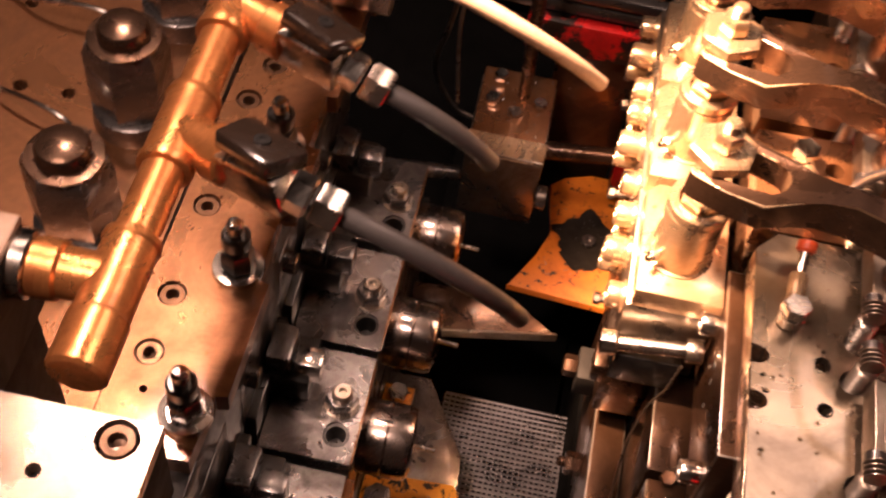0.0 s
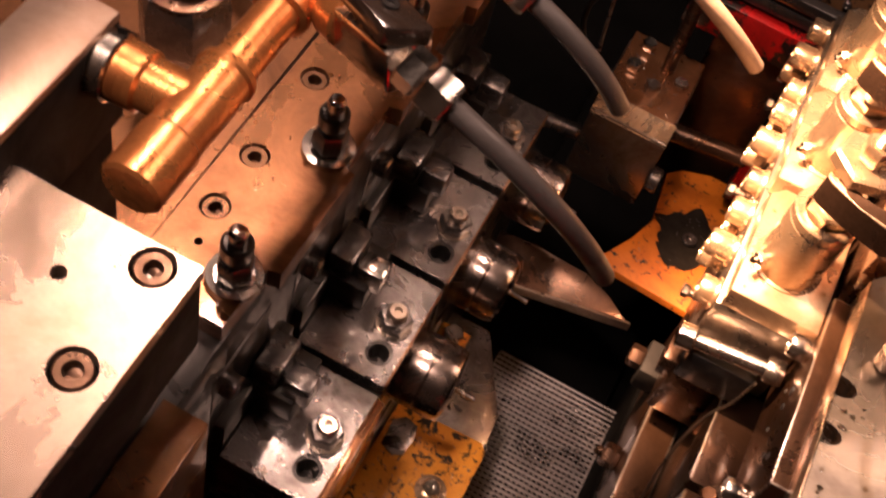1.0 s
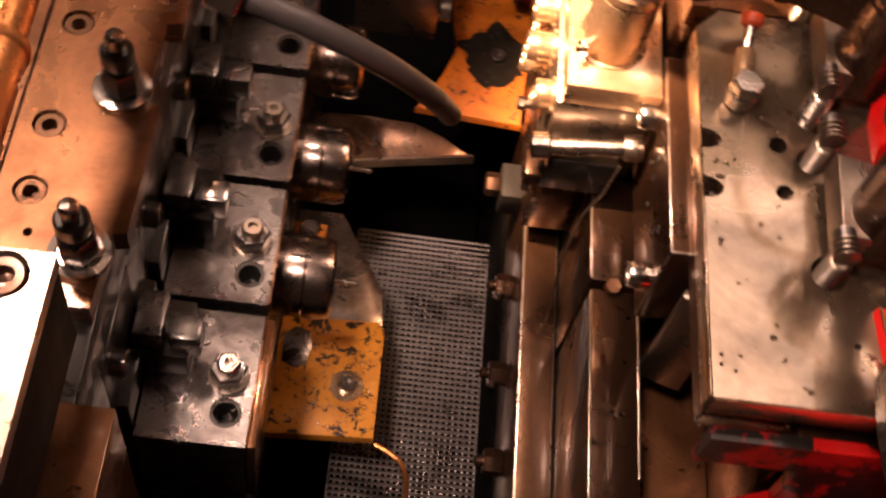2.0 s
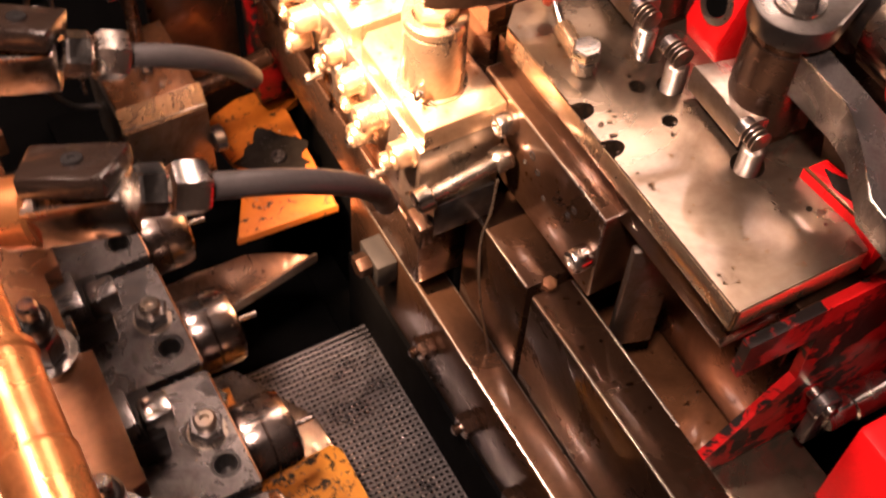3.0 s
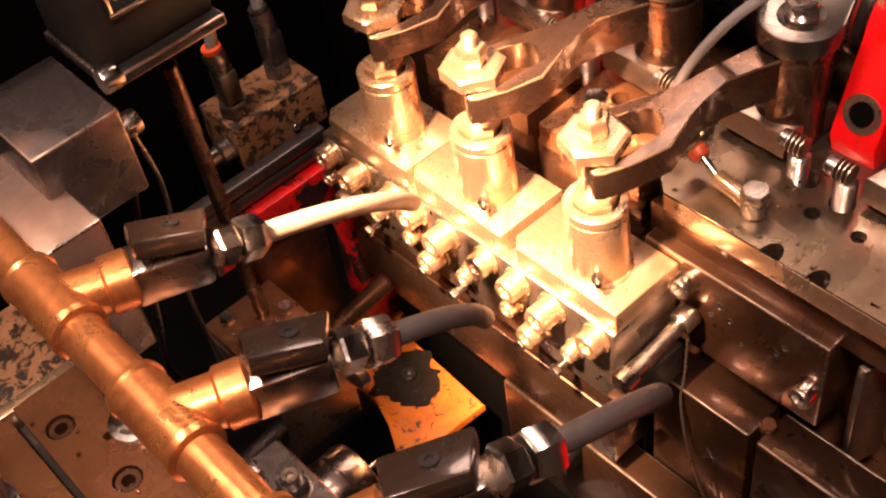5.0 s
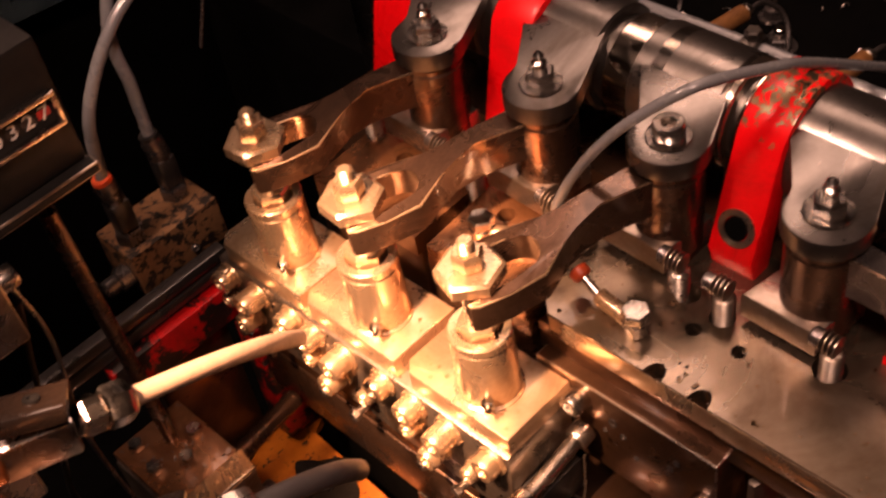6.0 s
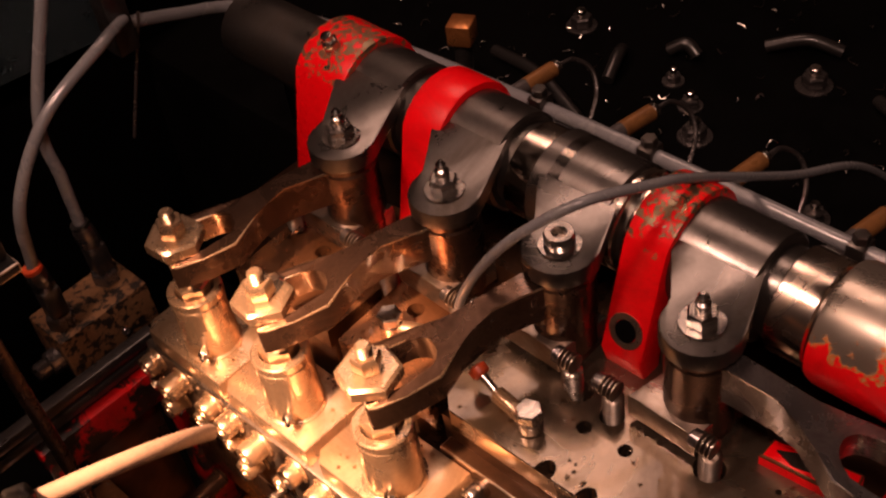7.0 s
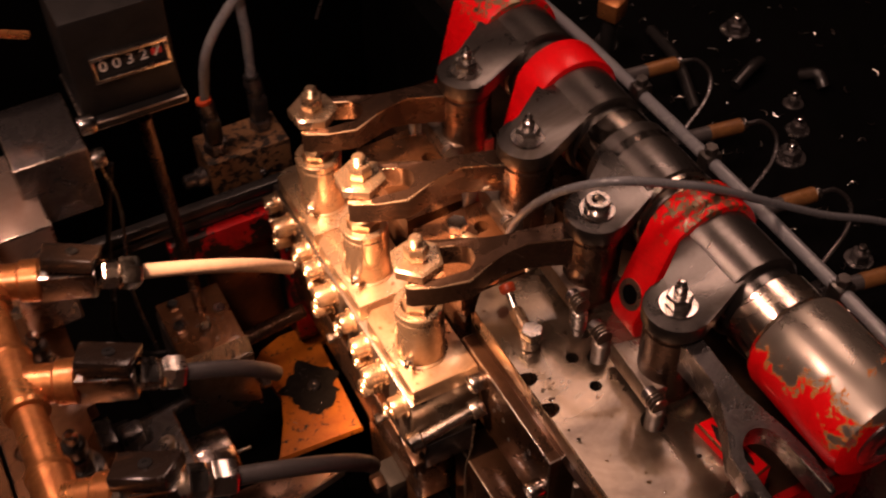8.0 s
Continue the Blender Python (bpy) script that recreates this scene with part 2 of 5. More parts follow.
# worn: as for box, the slot that colours the top edges
def prism(points, z0, z1, bevel=0.0006, bm=None, worn=-1):
    """An outline in plan, drawn up from z0 to z1."""
    bm = bm or bmesh.new()
    low = [bm.verts.new((x, y, z0)) for x, y in points]
    high = [bm.verts.new((x, y, z1)) for x, y in points]
    n = len(points)
    sides = [bm.faces.new((low[k], low[(k + 1) % n], high[(k + 1) % n], high[k])) for k in range(n)]
    top, bottom = bm.faces.new(high), bm.faces.new(low)
    if bevel:
        bmesh.ops.bevel(bm, geom=list(top.edges), offset=bevel, segments=2, profile=0.5, affect="EDGES", material=worn)
    return bm


def holed(points, holes, z0, z1):
    """A plate with real holes: outline in plan, holes (x, y, r)."""
    bm = bmesh.new()
    loops = [points] + [[(x + r * math.cos(-2 * math.pi * k / 18), y + r * math.sin(-2 * math.pi * k / 18)) for k in range(18)] for x, y, r in holes]
    edges, rings = [], []
    for loop in loops:
        vs = [bm.verts.new((x, y, z1)) for x, y in loop]
        rings.append(vs)
        edges += [bm.edges.new((vs[k], vs[(k + 1) % len(vs)])) for k in range(len(vs))]
    bmesh.ops.triangle_fill(bm, use_beauty=True, edges=edges)
    top = bm.faces[:]
    lows = {}
    for vs in rings:
        for v in vs:
            lows[v] = bm.verts.new((v.co.x, v.co.y, z0))
    for vs in rings:
        for k in range(len(vs)):
            a, c = vs[k], vs[(k + 1) % len(vs)]
            bm.faces.new((a, c, lows[c], lows[a]))
    for f in top:
        bm.faces.new([lows[v] for v in f.verts])
    return bm


def smooth_path(points, steps=8):
    pts = [Vector(p) for p in points]
    pts = [pts[0] * 2 - pts[1]] + pts + [pts[-1] * 2 - pts[-2]]
    out = []
    for a, b, c, d in zip(pts, pts[1:], pts[2:], pts[3:]):
        for k in range(steps):
            t = k / steps
            out.append(0.5 * (2 * b + (c - a) * t + (2 * a - 5 * b + 4 * c - d) * t * t + (3 * b - a - 3 * c + d) * t ** 3))
    return out + [pts[-2]]


def sweep(points, r, seg=12, steps=8, bm=None, hollow=0.0):
    bm = bm or bmesh.new()
    path = smooth_path(points, steps)
    side, rings = None, []
    for k, p in enumerate(path):
        ahead = (path[min(k + 1, len(path) - 1)] - path[max(k - 1, 0)]).normalized()
        side = (side - ahead * side.dot(ahead)).normalized() if side else ahead.orthogonal().normalized()
        up = ahead.cross(side)
        rr = r(k / (len(path) - 1)) if callable(r) else r
        rings.append([bm.verts.new(p + rr * (math.cos(2 * math.pi * j / seg) * side + math.sin(2 * math.pi * j / seg) * up)) for j in range(seg)])
    for a, c in zip(rings, rings[1:]):
        for j in range(seg):
            bm.faces.new((a[j], a[(j + 1) % seg], c[(j + 1) % seg], c[j]))
    bm.faces.new(rings[0])
    if hollow:
        # the open end: a wall's thickness and the bore
        last = rings[-1]
        mid = sum((v.co for v in last), Vector()) / seg
        inn = [bm.verts.new(mid + (v.co - mid) * hollow) for v in last]
        deep = [bm.verts.new(v.co - (path[-1] - path[-2]).normalized() * 0.004) for v in inn]
        for j in range(seg):
            i = (j + 1) % seg
            bm.faces.new((last[j], last[i], inn[i], inn[j]))
            bm.faces.new((inn[j], inn[i], deep[i], deep[j]))
        bm.faces.new(deep)
    else:
        bm.faces.new(rings[-1])
    return bm


def turned(bm, at, axis_deg):
    """Turn what is built about the upright through a place."""
    bmesh.ops.rotate(bm, cent=Vector(at), matrix=Matrix.Rotation(radians(axis_deg), 3, "Z"), verts=bm.verts[:])
    return bm


# ---- the room and the machine's body ----
def shell(name, dims, material, label, category, bevel=0.0):
    x0, x1, y0, y1, z0, z1 = dims
    return solo(name, box(*dims, bevel), material, ((x0 + x1) / 2, (y0 + y1) / 2, z0), label, category, "", "structure")


shell("floor", (-1.7, 1.7, -1.7, 1.7, -1.0, -0.95), ROOM, "dim brown workshop floor under the machine", "floor")
shell("ceiling", (-1.7, 1.7, -1.7, 1.7, 1.6, 1.65), ROOM, "dim workshop ceiling above the machine", "ceiling")
for nm, d in (("wall_north", (-1.7, 1.7, 1.7, 1.75, -0.95, 1.6)), ("wall_south", (-1.7, 1.7, -1.75, -1.7, -0.95, 1.6)), ("wall_east", (1.7, 1.75, -1.7, 1.7, -0.95, 1.6)), ("wall_west", (-1.75, -1.7, -1.7, 1.7, -0.95, 1.6))):
    shell(nm, d, ROOM, "dim brown workshop wall", "wall")
# base, wall and beds take DARK, which holds their shade
shell("machine_base", (-0.7, 0.7, -0.55, 0.7, -0.95, -0.30), DARK, "greasy black cast machine base, shade put into its colour", "machine base", 0.01)
shell("machine_back_wall", (-0.7, 0.7, 0.42, 0.47, -0.30, 0.30), DARK, "greasy black cast wall behind the stations, shade put into its colour", "machine wall", 0.004)
shell("machine_bed_right", (0.155, 0.7, -0.50, 0.42, -0.30, -0.07), DARK, "greasy black bed behind the rocker shaft, shade put into its colour", "machine bed", 0.006)
shell("machine_bed_left", (-0.70, -0.34, -0.50, 0.42, -0.30, -0.045), DARK, "greasy black bed beside the slotted plates, shade put into its colour", "machine bed", 0.006)


# ---- the valve row: body, slides, cylinders ----
VX, VY = 0.002, (0.003, 0.0650, 0.1235)


def valve_block():
    t = thing("valve_block", (0.002, 0.065, -0.10), "long oily steel valve body with cap screws along its face", "valve body")
    part("body", box(-0.0155, 0.0222, -0.0205, 0.160, -0.083, -0.0385, 0.001), STEEL, t)
    part("foot", box(-0.0115, 0.019, -0.018, 0.156, -0.10, -0.0835, 0.001), BROWN, t)
    k = 0
    for y0 in VY:
        for dy, z, r in ((-0.015, -0.0405, 0.0058), (0.009, -0.0415, 0.0060), (0.0285, -0.0405, 0.0058), (-0.003, -0.0575, 0.0040), (0.017, -0.0600, 0.0054), (0.0315, -0.0565, 0.0040)):
            out = (0.0075, 0.011, 0.0085, 0.006, 0.010, 0.0065)[k % 6]
            bm = socket_head((-0.0156, y0 + dy, z - 0.005), (-1, 0, 0), r, out)
            lathe((-0.0156, y0 + dy, z - 0.005), (-1, 0, 0), [(r * 1.2, 0), (r * 1.24, 0.0004), (r * 1.2, 0.0014), (r * 0.9, 0.0015)], 18, bm)
            part("cap_screw", bm, BRIGHT, t, "oily bright cap screw")
            k += 1
        for dy, z in ((0.002, -0.075), (0.022, -0.074)):
            bm = rod((-0.016, y0 + dy, z), (-0.024, y0 + dy, z), 0.0019, 12)
            hexa((-0.022, y0 + dy, z), (-1, 0, 0), 0.0052, 0.003, bm)
            part("grub_screw", bm, CHROME, t)
    return t


def valve_slide(y):
    t = thing("valve_slide", (VX, y, -0.038), "oil-wet bright steel slide with an upright cylinder, hexagon washer and stud", "valve", "valve slides in a row")
    x0, x1, y0, y1, c = -0.0140, 0.0222, y - 0.0235, y + 0.0345, 0.005
    part("slide_plate", prism([(x0, y0), (x1, y0), (x1, y1), (x0 + c, y1), (x0, y1 - c)], -0.0382, -0.0275, 0.0007), BRIGHT, t)
    part("cylinder", lathe((VX, y, -0.0276), (0, 0, 1), [(0.0140, 0), (0.0140, 0.0008), (0.0128, 0.0014), (0.0124, 0.0300), (0.0118, 0.0307), (0.0126, 0.0314), (0.0126, 0.0348), (0.0119, 0.0355), (0.0090, 0.0355), (0.0082, 0.0315), (0, 0.0315)], 40), BRIGHT, t)
    part("gland_nut", hexa((VX, y, 0.0042), (0, 0, 1), 0.0150, 0.0085, None, 6, 0.4), BRIGHT, t)
    part("rod", lathe((VX, y, 0.005), (0, 0, 1), [(0.0058, 0), (0.0058, 0.006), (0.0048, 0.0075), (0.0048, 0.03)], 24), CHROME, t)
    part("hexagon_washer", hexa((VX, y, 0.0347), (0, 0, 1), 0.0228, 0.0062, None, 6, 0.25 + 3 * y), BRIGHT, t)
    part("nut", hexa((VX, y, 0.0409), (0, 0, 1), 0.0106, 0.0082, None, 6, 0.6 - 4 * y), BRIGHT, t)
    part("stud", thread((VX, y, 0.0487), (VX, y, 0.0542), 0.0033, 0.001), BRIGHT, t)
    bm = rod((VX - 0.0085, y - 0.0075, -0.0195), (VX - 0.0145, y - 0.0135, -0.0195), 0.0016, 12)
    hexa((VX - 0.0105, y - 0.0095, -0.0195), (-1, -1, 0), 0.0048, 0.0032, bm)
    part("bleed_screw", bm, CHROME, t)
    return t


valve_block()
for y in VY:
    valve_slide(y)

# tie bolt lying across the near end of the body
tie = thing("tie_bolt", (0, -0.029, -0.056), "long bright cap-screw tie bolt across the block end", "bolt")
part("shank", rod((-0.016, -0.029, -0.0555), (0.017, -0.029, -0.0495), 0.0034), CHROME, tie)
part("head", socket_head((0.0135, -0.029, -0.0502), (1, 0, 0.17), 0.0052, 0.007), CHROME, tie)
part("nut", lathe((-0.022, -0.029, -0.0565), (1, 0, 0.17), [(0.004, 0), (0.0055, 0.001), (0.0055, 0.007), (0.0042, 0.008)], 20), CHROME, tie)
part("clip", box(-0.014, 0.014, -0.031, -0.0206, -0.081, -0.061, 0.001), BLACK, tie)
part("hook", box(-0.021, -0.0145, -0.033, -0.0206, -0.083, -0.070, 0.001), FORGED, tie)

# ---- forked arms and their hubs ----
HUBS = ((0.0785, 0.0955), (0.080, 0.0350), (0.083, -0.0230), (0.0825, -0.0880))


def fork_outline(scale, free=False):
    if free:
        # slender shank that flares into an open jaw
        half = [(0, 0.0070), (0.014, 0.0048), (0.034, 0.0042), (0.044, 0.0052), (0.055, 0.0105), (0.063, 0.0150), (0.078, 0.0158), (0.093, 0.0148), (0.0960, 0.0135), (0.0962, 0.0108)]
        mid, r = 0.0665, 0.0098
    else:
        half = [(0, 0.0075), (0.020, 0.0052), (0.034, 0.0044), (0.045, 0.0050), (0.052, 0.0080), (0.064, 0.0145), (0.080, 0.0152), (0.092, 0.0142), (0.095, 0.0128), (0.0952, 0.0102)]
        mid, r = 0.0675, 0.0094
    slot = [(mid + r * math.cos(a), r * math.sin(a)) for a in [math.pi * (0.5 + k / 12) for k in range(7)]]
    upper = half + slot
    pts = upper + [(u, -v) for u, v in reversed(upper[:-1])]
    return [(u * scale, v) for u, v in pts]


def forked_arm(hub, end, tall, label, dip=0.0):
    hx, hy = hub
    t = thing("forked_arm", (hx, hy, 0.0), label, "lever arm", "forked arms on the rocker posts")
    way = math.atan2(end[1] - hy, end[0] - hx)
    reach = math.hypot(end[0] - hx, end[1] - hy) / 0.0875
    pts = [(hx + u * math.cos(way) - v * math.sin(way), hy + u * math.sin(way) + v * math.cos(way)) for u, v in fork_outline(reach, dip > 0)]
    # bevels go in the brighter slot: the arm's edge glints as colour
    bm = prism(pts, 0.0160, 0.0325, 0.0010, None, 1)
    for v in bm.verts:
        u = math.hypot(v.co.x - hx, v.co.y - hy) / (0.0875 * reach)
        k = min(1.0, max(0.0, (0.75 - u) / 0.37))
        low, high = 0.0222 + 0.0045 * k, 0.0347 + 0.0100 * k
        v.co.z = low + (high - low) * (v.co.z - 0.0160) / 0.0165 - dip * min(u, 1)
    part("fork", bm, (GUN if dip else FORGED, CHROME if dip else BRIGHT), t)
    part("hub", lathe((hx, hy, 0.004), (0, 0, 1), [(0.0128, 0), (0.0135, 0.001), (0.0135, tall - 0.007), (0.0128, tall - 0.006), (0.0128, tall - 0.004)], 36), FORGED, t)
    return t


ENDS = ((VX, VY[2]), (VX, VY[1]), (VX, VY[0]), (0.0815, -0.1750))
for n, (h, e) in enumerate(zip(HUBS, ENDS)):
    forked_arm(h, e, 0.045, "dark forged forked arm swung free with open slot" if n == 3 else "dark forged steel forked arm gripping a valve rod", 0.0015 if n == 3 else 0.0)

# ---- rocker shaft with levers, collars and red straps ----
SX, SZ, SR = 0.122, 0.0435, 0.0185


def rocker_lever(hub, stud):
    hx, hy = hub
    t = thing("rocker_lever", (SX, hy + 0.012, SZ), "worn grey steel rocker lever clamped on the shaft", "lever", "rocker levers on the shaft")
    skew = 0.016
    pts = [(hx + 0.0155 * math.cos(a), hy + 0.0155 * math.sin(a)) for a in [math.pi * (0.42 + 1.2 * k / 14) for k in range(15)]]
    pts = pts + [(SX - 0.008, hy + skew - 0.0205), (SX - 0.004, hy + skew - 0.0205), (SX - 0.004, hy + skew + 0.0165), (SX - 0.014, hy + skew + 0.0165)]
    bm = prism(pts, 0.0475, 0.0555, 0.0009)
    for v in bm.verts:
        v.co.z += max(0.0, v.co.x - hx - 0.010) * 0.32
    part("lever_plate", bm, CAST, t)
    part("boss", lathe((SX, hy + skew - 0.022, SZ), (0, 1, 0), [(0.0215, 0), (0.0228, 0.001), (0.0228, 0.039), (0.0215, 0.040)], 40), CAST, t)
    bm = lathe((hx, hy, 0.0555), (0, 0, 1), [(0.0085, 0), (0.0088, 0.0004), (0.0085, 0.0012), (0.004, 0.0012)], 28)
    part("washer", bm, CHROME, t)
    if stud:
        part("nut", hexa((hx, hy, 0.0567), (0, 0, 1), 0.0105, 0.0058, None, 6, 0.3 + hy * 9), CHROME, t)
        part("stud", lathe((hx, hy, 0.062), (0, 0, 1), [(0.0030, 0), (0.0030, 0.0045), (0.0018, 0.0055), (0.0022, 0.0075), (0.0010, 0.009), (0, 0.009)], 14), CHROME, t)
    else:
        part("cap_screw", socket_head((hx, hy, 0.0567), (0, 0, 1), 0.0062, 0.0060), CHROME, t)
    return t


for n, h in enumerate(HUBS):
    rocker_lever(h, n != 2)

shaft = thing("rocker_shaft", (SX, 0.0, SZ), "polished steel rocker shaft with ground collars", "shaft")
part("shaft", rod((SX, -0.165, SZ), (SX, 0.215, SZ), SR, 40), CAST, shaft)
for y0, y1, r in ((-0.0335, -0.0295, 0.0225), (-0.003, 0.004, 0.0228), (0.0045, 0.0235, 0.0212), (-0.1175, -0.1010, 0.0215), (-0.0605, -0.0588, 0.0222), (-0.0400, -0.0375, 0.0224)):
    part("collar", rod((SX, y0, SZ), (SX, y1, SZ), r, 40, 0.0008), MIRROR, shaft, "bright ground collar")


def red_strap(y0, y1, foot, hole, label, bolt, paint):
    """A cast strap that wraps over the shaft and runs down to its foot."""
    t = thing("red_strap", (SX, (y0 + y1) / 2, SZ), label, "bracket", "red straps over the shaft")
    inner, outer = 0.0215, 0.0262
    fx, fz = foot
    prof = []
    for a in [math.radians(150 - 190 * k / 14) for k in range(15)]:
        prof.append((SX + outer * math.cos(a), SZ + outer * math.sin(a)))
    back = [(SX + inner * math.cos(a), SZ + inner * math.sin(a)) for a in [math.radians(-40 + 190 * k / 14) for k in range(15)]]
    outline = [(fx - 0.003, fz + 0.006)] + prof + back + [(fx + 0.010, fz - 0.006), (fx, fz - 0.005)]
    bm = bmesh.new()
    a = [bm.verts.new((x, y0, z)) for x, z in outline]
    b = [bm.verts.new((x, y1, z)) for x, z in outline]
    m = len(outline)
    fs = [bm.faces.new((a[k], a[(k + 1) % m], b[(k + 1) % m], b[k])) for k in range(m)]
    e1, e2 = bm.faces.new(a), bm.faces.new(b)
    bmesh.ops.bevel(bm, geom=list(e1.edges) + list(e2.edges), offset=0.0012, segments=2, profile=0.5, affect="EDGES")
    part("strap", bm, paint, t)
    slope = Vector((-(prof[0][1] - fz - 0.006), 0, prof[0][0] - fx + 0.003)).normalized()
    if hole:
        hx, hy, hz = hole
        bm = lathe(Vector((hx, hy, hz)) - slope * 0.0008, slope, [(0.0078, 0), (0.0078, 0.0012), (0.0052, 0.0014), (0.0050, 0.0003), (0, 0.0002)], 26)
        part("bore_rim", bm, STEEL, t, "bare metal rim of the bore")
        # closed near-black disc: the bore's inner shade given as colour
        part("bore", lathe(Vector((hx, hy, hz)) - slope * 0.0001, slope, [(0.0048, 0), (0.0048, 0.0007), (0, 0.0007)], 24), DARK, t)
    if bolt:
        bm = hexa((SX - 0.010, (y0 + y1) / 2, SZ + outer - 0.003), (-0.3, 0, 1), 0.0075, 0.006)
        lathe((SX - 0.0115, (y0 + y1) / 2, SZ + outer + 0.002), (-0.3, 0, 1), [(0.0026, 0), (0.0026, 0.004), (0, 0.0045)], 14, bm)
        part("bolt", bm, CHROME, t)
    return t


red_strap(0.1180, 0.1500, (0.089, -0.004), None, "chipped red cast strap with a bolt over the shaft", True, REDCHIP)
red_strap(0.0580, 0.0790, (0.089, -0.004), None, "bright red cast strap over the rocker shaft", False, RED)
red_strap(-0.0600, -0.0405, (0.086, 0.0035), (0.0870, -0.0505, 0.0215), "scuffed red cast strap with a bare bolt hole", False, REDCHIP)

drum = thing("end_drum", (SX, -0.14, SZ), "heavily worn red drum at the shaft's end", "shaft bearing")
part("drum", lathe((SX, -0.178, SZ), (0, 1, 0), [(0.0205, 0), (0.0238, 0.002), (0.0248, 0.006), (0.0248, 0.056), (0.0238, 0.0585), (0.018, 0.0585)], 48), REDWORN, drum)
part("end_plug", lathe((SX, -0.1775, SZ), (0, -1, 0), [(0.0145, 0), (0.0145, 0.0015), (0.012, 0.003), (0.007, 0.003), (0.006, 0.001), (0, 0.001)], 32), GUN, drum)
guide = thing("red_guide_block", (0.087, -0.134, -0.012), "worn red guide block with greasy top beside the top plate", "block")
part("block", prism([(0.0795, -0.1165), (0.0895, -0.1165), (0.0950, -0.1500), (0.0825, -0.1525)], -0.0118, 0.0055, 0.001, None, 1), (RED, COPPERY), guide)
smear = [(0.0868 + 0.0032 * math.cos(a) * (1 + 0.25 * math.sin(3 * a)) - 0.16 * 0.011 * math.sin(a), -0.1335 + 0.0115 * math.sin(a) * (1 + 0.15 * math.cos(4 * a))) for a in [2 * math.pi * k / 28 for k in range(28)]]
part("grease_smear", prism(smear, 0.0054, 0.0060, 0.0002), STAIN, guide, "black grease on the red block")
solo("red_casting", box(0.072, 0.150, -0.40, -0.185, -0.30, -0.060, 0.004), RED, (0.10, -0.28, -0.30), "red painted casting under the plate's end", "casting", "", "structure")

# ---- top plate and plates under the arms ----
notch = []
for cy in (-0.057, -0.0765):
    notch.append([(0.0267 + 0.0075 * math.cos(a) * (0.9), cy + 0.0042 * math.sin(a)) for a in [math.pi / 2 - math.pi * k / 8 for k in range(9)]])
outline = [(0.0267, -0.0085)] + notch[0] + notch[1] + [(0.0267, -0.1515), (0.0805, -0.1515), (0.0845, -0.1200), (0.1000, -0.1050), (0.1000, 0.0005), (0.0350, 0.0005)]
holes = [(0.0530, -0.0560, 0.0032), (0.0540, -0.0750, 0.0030), (0.0665, -0.1040, 0.0062), (0.0640, -0.0610, 0.0050), (0.0660, -0.0440, 0.0052), (0.0735, -0.129, 0.0012)]
top = thing("top_plate", (0.06, -0.07, -0.012), "oily ground steel top plate with drilled holes and edge notches", "machine plate")
part("plate", holed(outline, holes, -0.0115, 0.0), PLATE, top)
# two thin bright strips put the glint of the plate's edges into colour
part("lip", box(0.0262, 0.0266, -0.1505, -0.009, -0.0112, -0.0008, 0.0002), BRIGHT, top)
part("end_lip", box(0.0275, 0.0800, -0.1520, -0.1516, -0.0112, -0.0006, 0.0002), BRIGHT, top)
side = box(0.0292, 0.0990, -0.149, 0.0, -0.028, -0.0120, 0.0008)
solo("carriage_side", side, BROWN, (0.06, -0.07, -0.028), "dark oily steel carriage under the top plate", "carriage", "", "structure")

for n, (y0, y1) in enumerate(((0.0030, 0.0600), (0.0630, 0.1300))):
    t = thing("arm_plate", (0.06, (y0 + y1) / 2, -0.012), "oil-browned steel plate under a forked arm", "machine plate", "plates under the arms")
    part("plate", holed([(0.0255, y0), (0.100, y0), (0.100, y1), (0.0255, y1 - 0.004)], [(0.058, y0 + 0.038, 0.004), (0.064, y0 + 0.017, 0.004)], -0.0125, -0.0015), COPPERY, t)
    part("under_block", box(0.0275, 0.099, y0, y1, -0.078, -0.0128, 0.001), BROWN, t)


def post_bracket(hub, near):
    hx, hy = hub
    t = thing("post_bracket", (hx, hy, 0.0), "steel bracket block with springs and studs under a post", "bracket", "post brackets")
    part("block", prism([(hx - 0.017, hy - 0.010), (hx + 0.010, hy - 0.0135), (hx + 0.012, hy + 0.015), (hx - 0.016, hy + 0.021)], 0.0035, 0.0150, 0.0008), STEEL, t)
    part("pedestal", box(hx - 0.010, hx + 0.010, hy - 0.012, hy + 0.012, -0.0015, 0.0042, 0.0006), BROWN, t)
    for dx, dy in ((-0.0165, -0.0165), (-0.0170, 0.0275)):
        bm = thread((hx + dx, hy + dy, -0.008), (hx + dx, hy + dy, 0.0105), 0.0044, 0.0013, 18)
        part("stud", bm, STEEL, t)
        bm = bmesh.new()
        for k in range(4):
            lathe((hx + dx + 0.0005, hy + dy + 0.0035 - 0.0019 * k, 0.0135), (0, 1, 0), [(0.0020, 0), (0.0043, 0.0005), (0.0043, 0.0011), (0.0020, 0.0016)], 20, bm)
        part("spring", bm, STEEL, t, "coiled steel spring")
        part("end_cap", lathe((hx + dx + 0.0005, hy + dy + 0.004, 0.0135), (0, 1, 0), [(0.0037, 0), (0.0037, 0.004), (0.0026, 0.005)], 20), GUN, t)
    return t


for n, h in enumerate(HUBS):
    post_bracket(h, n)


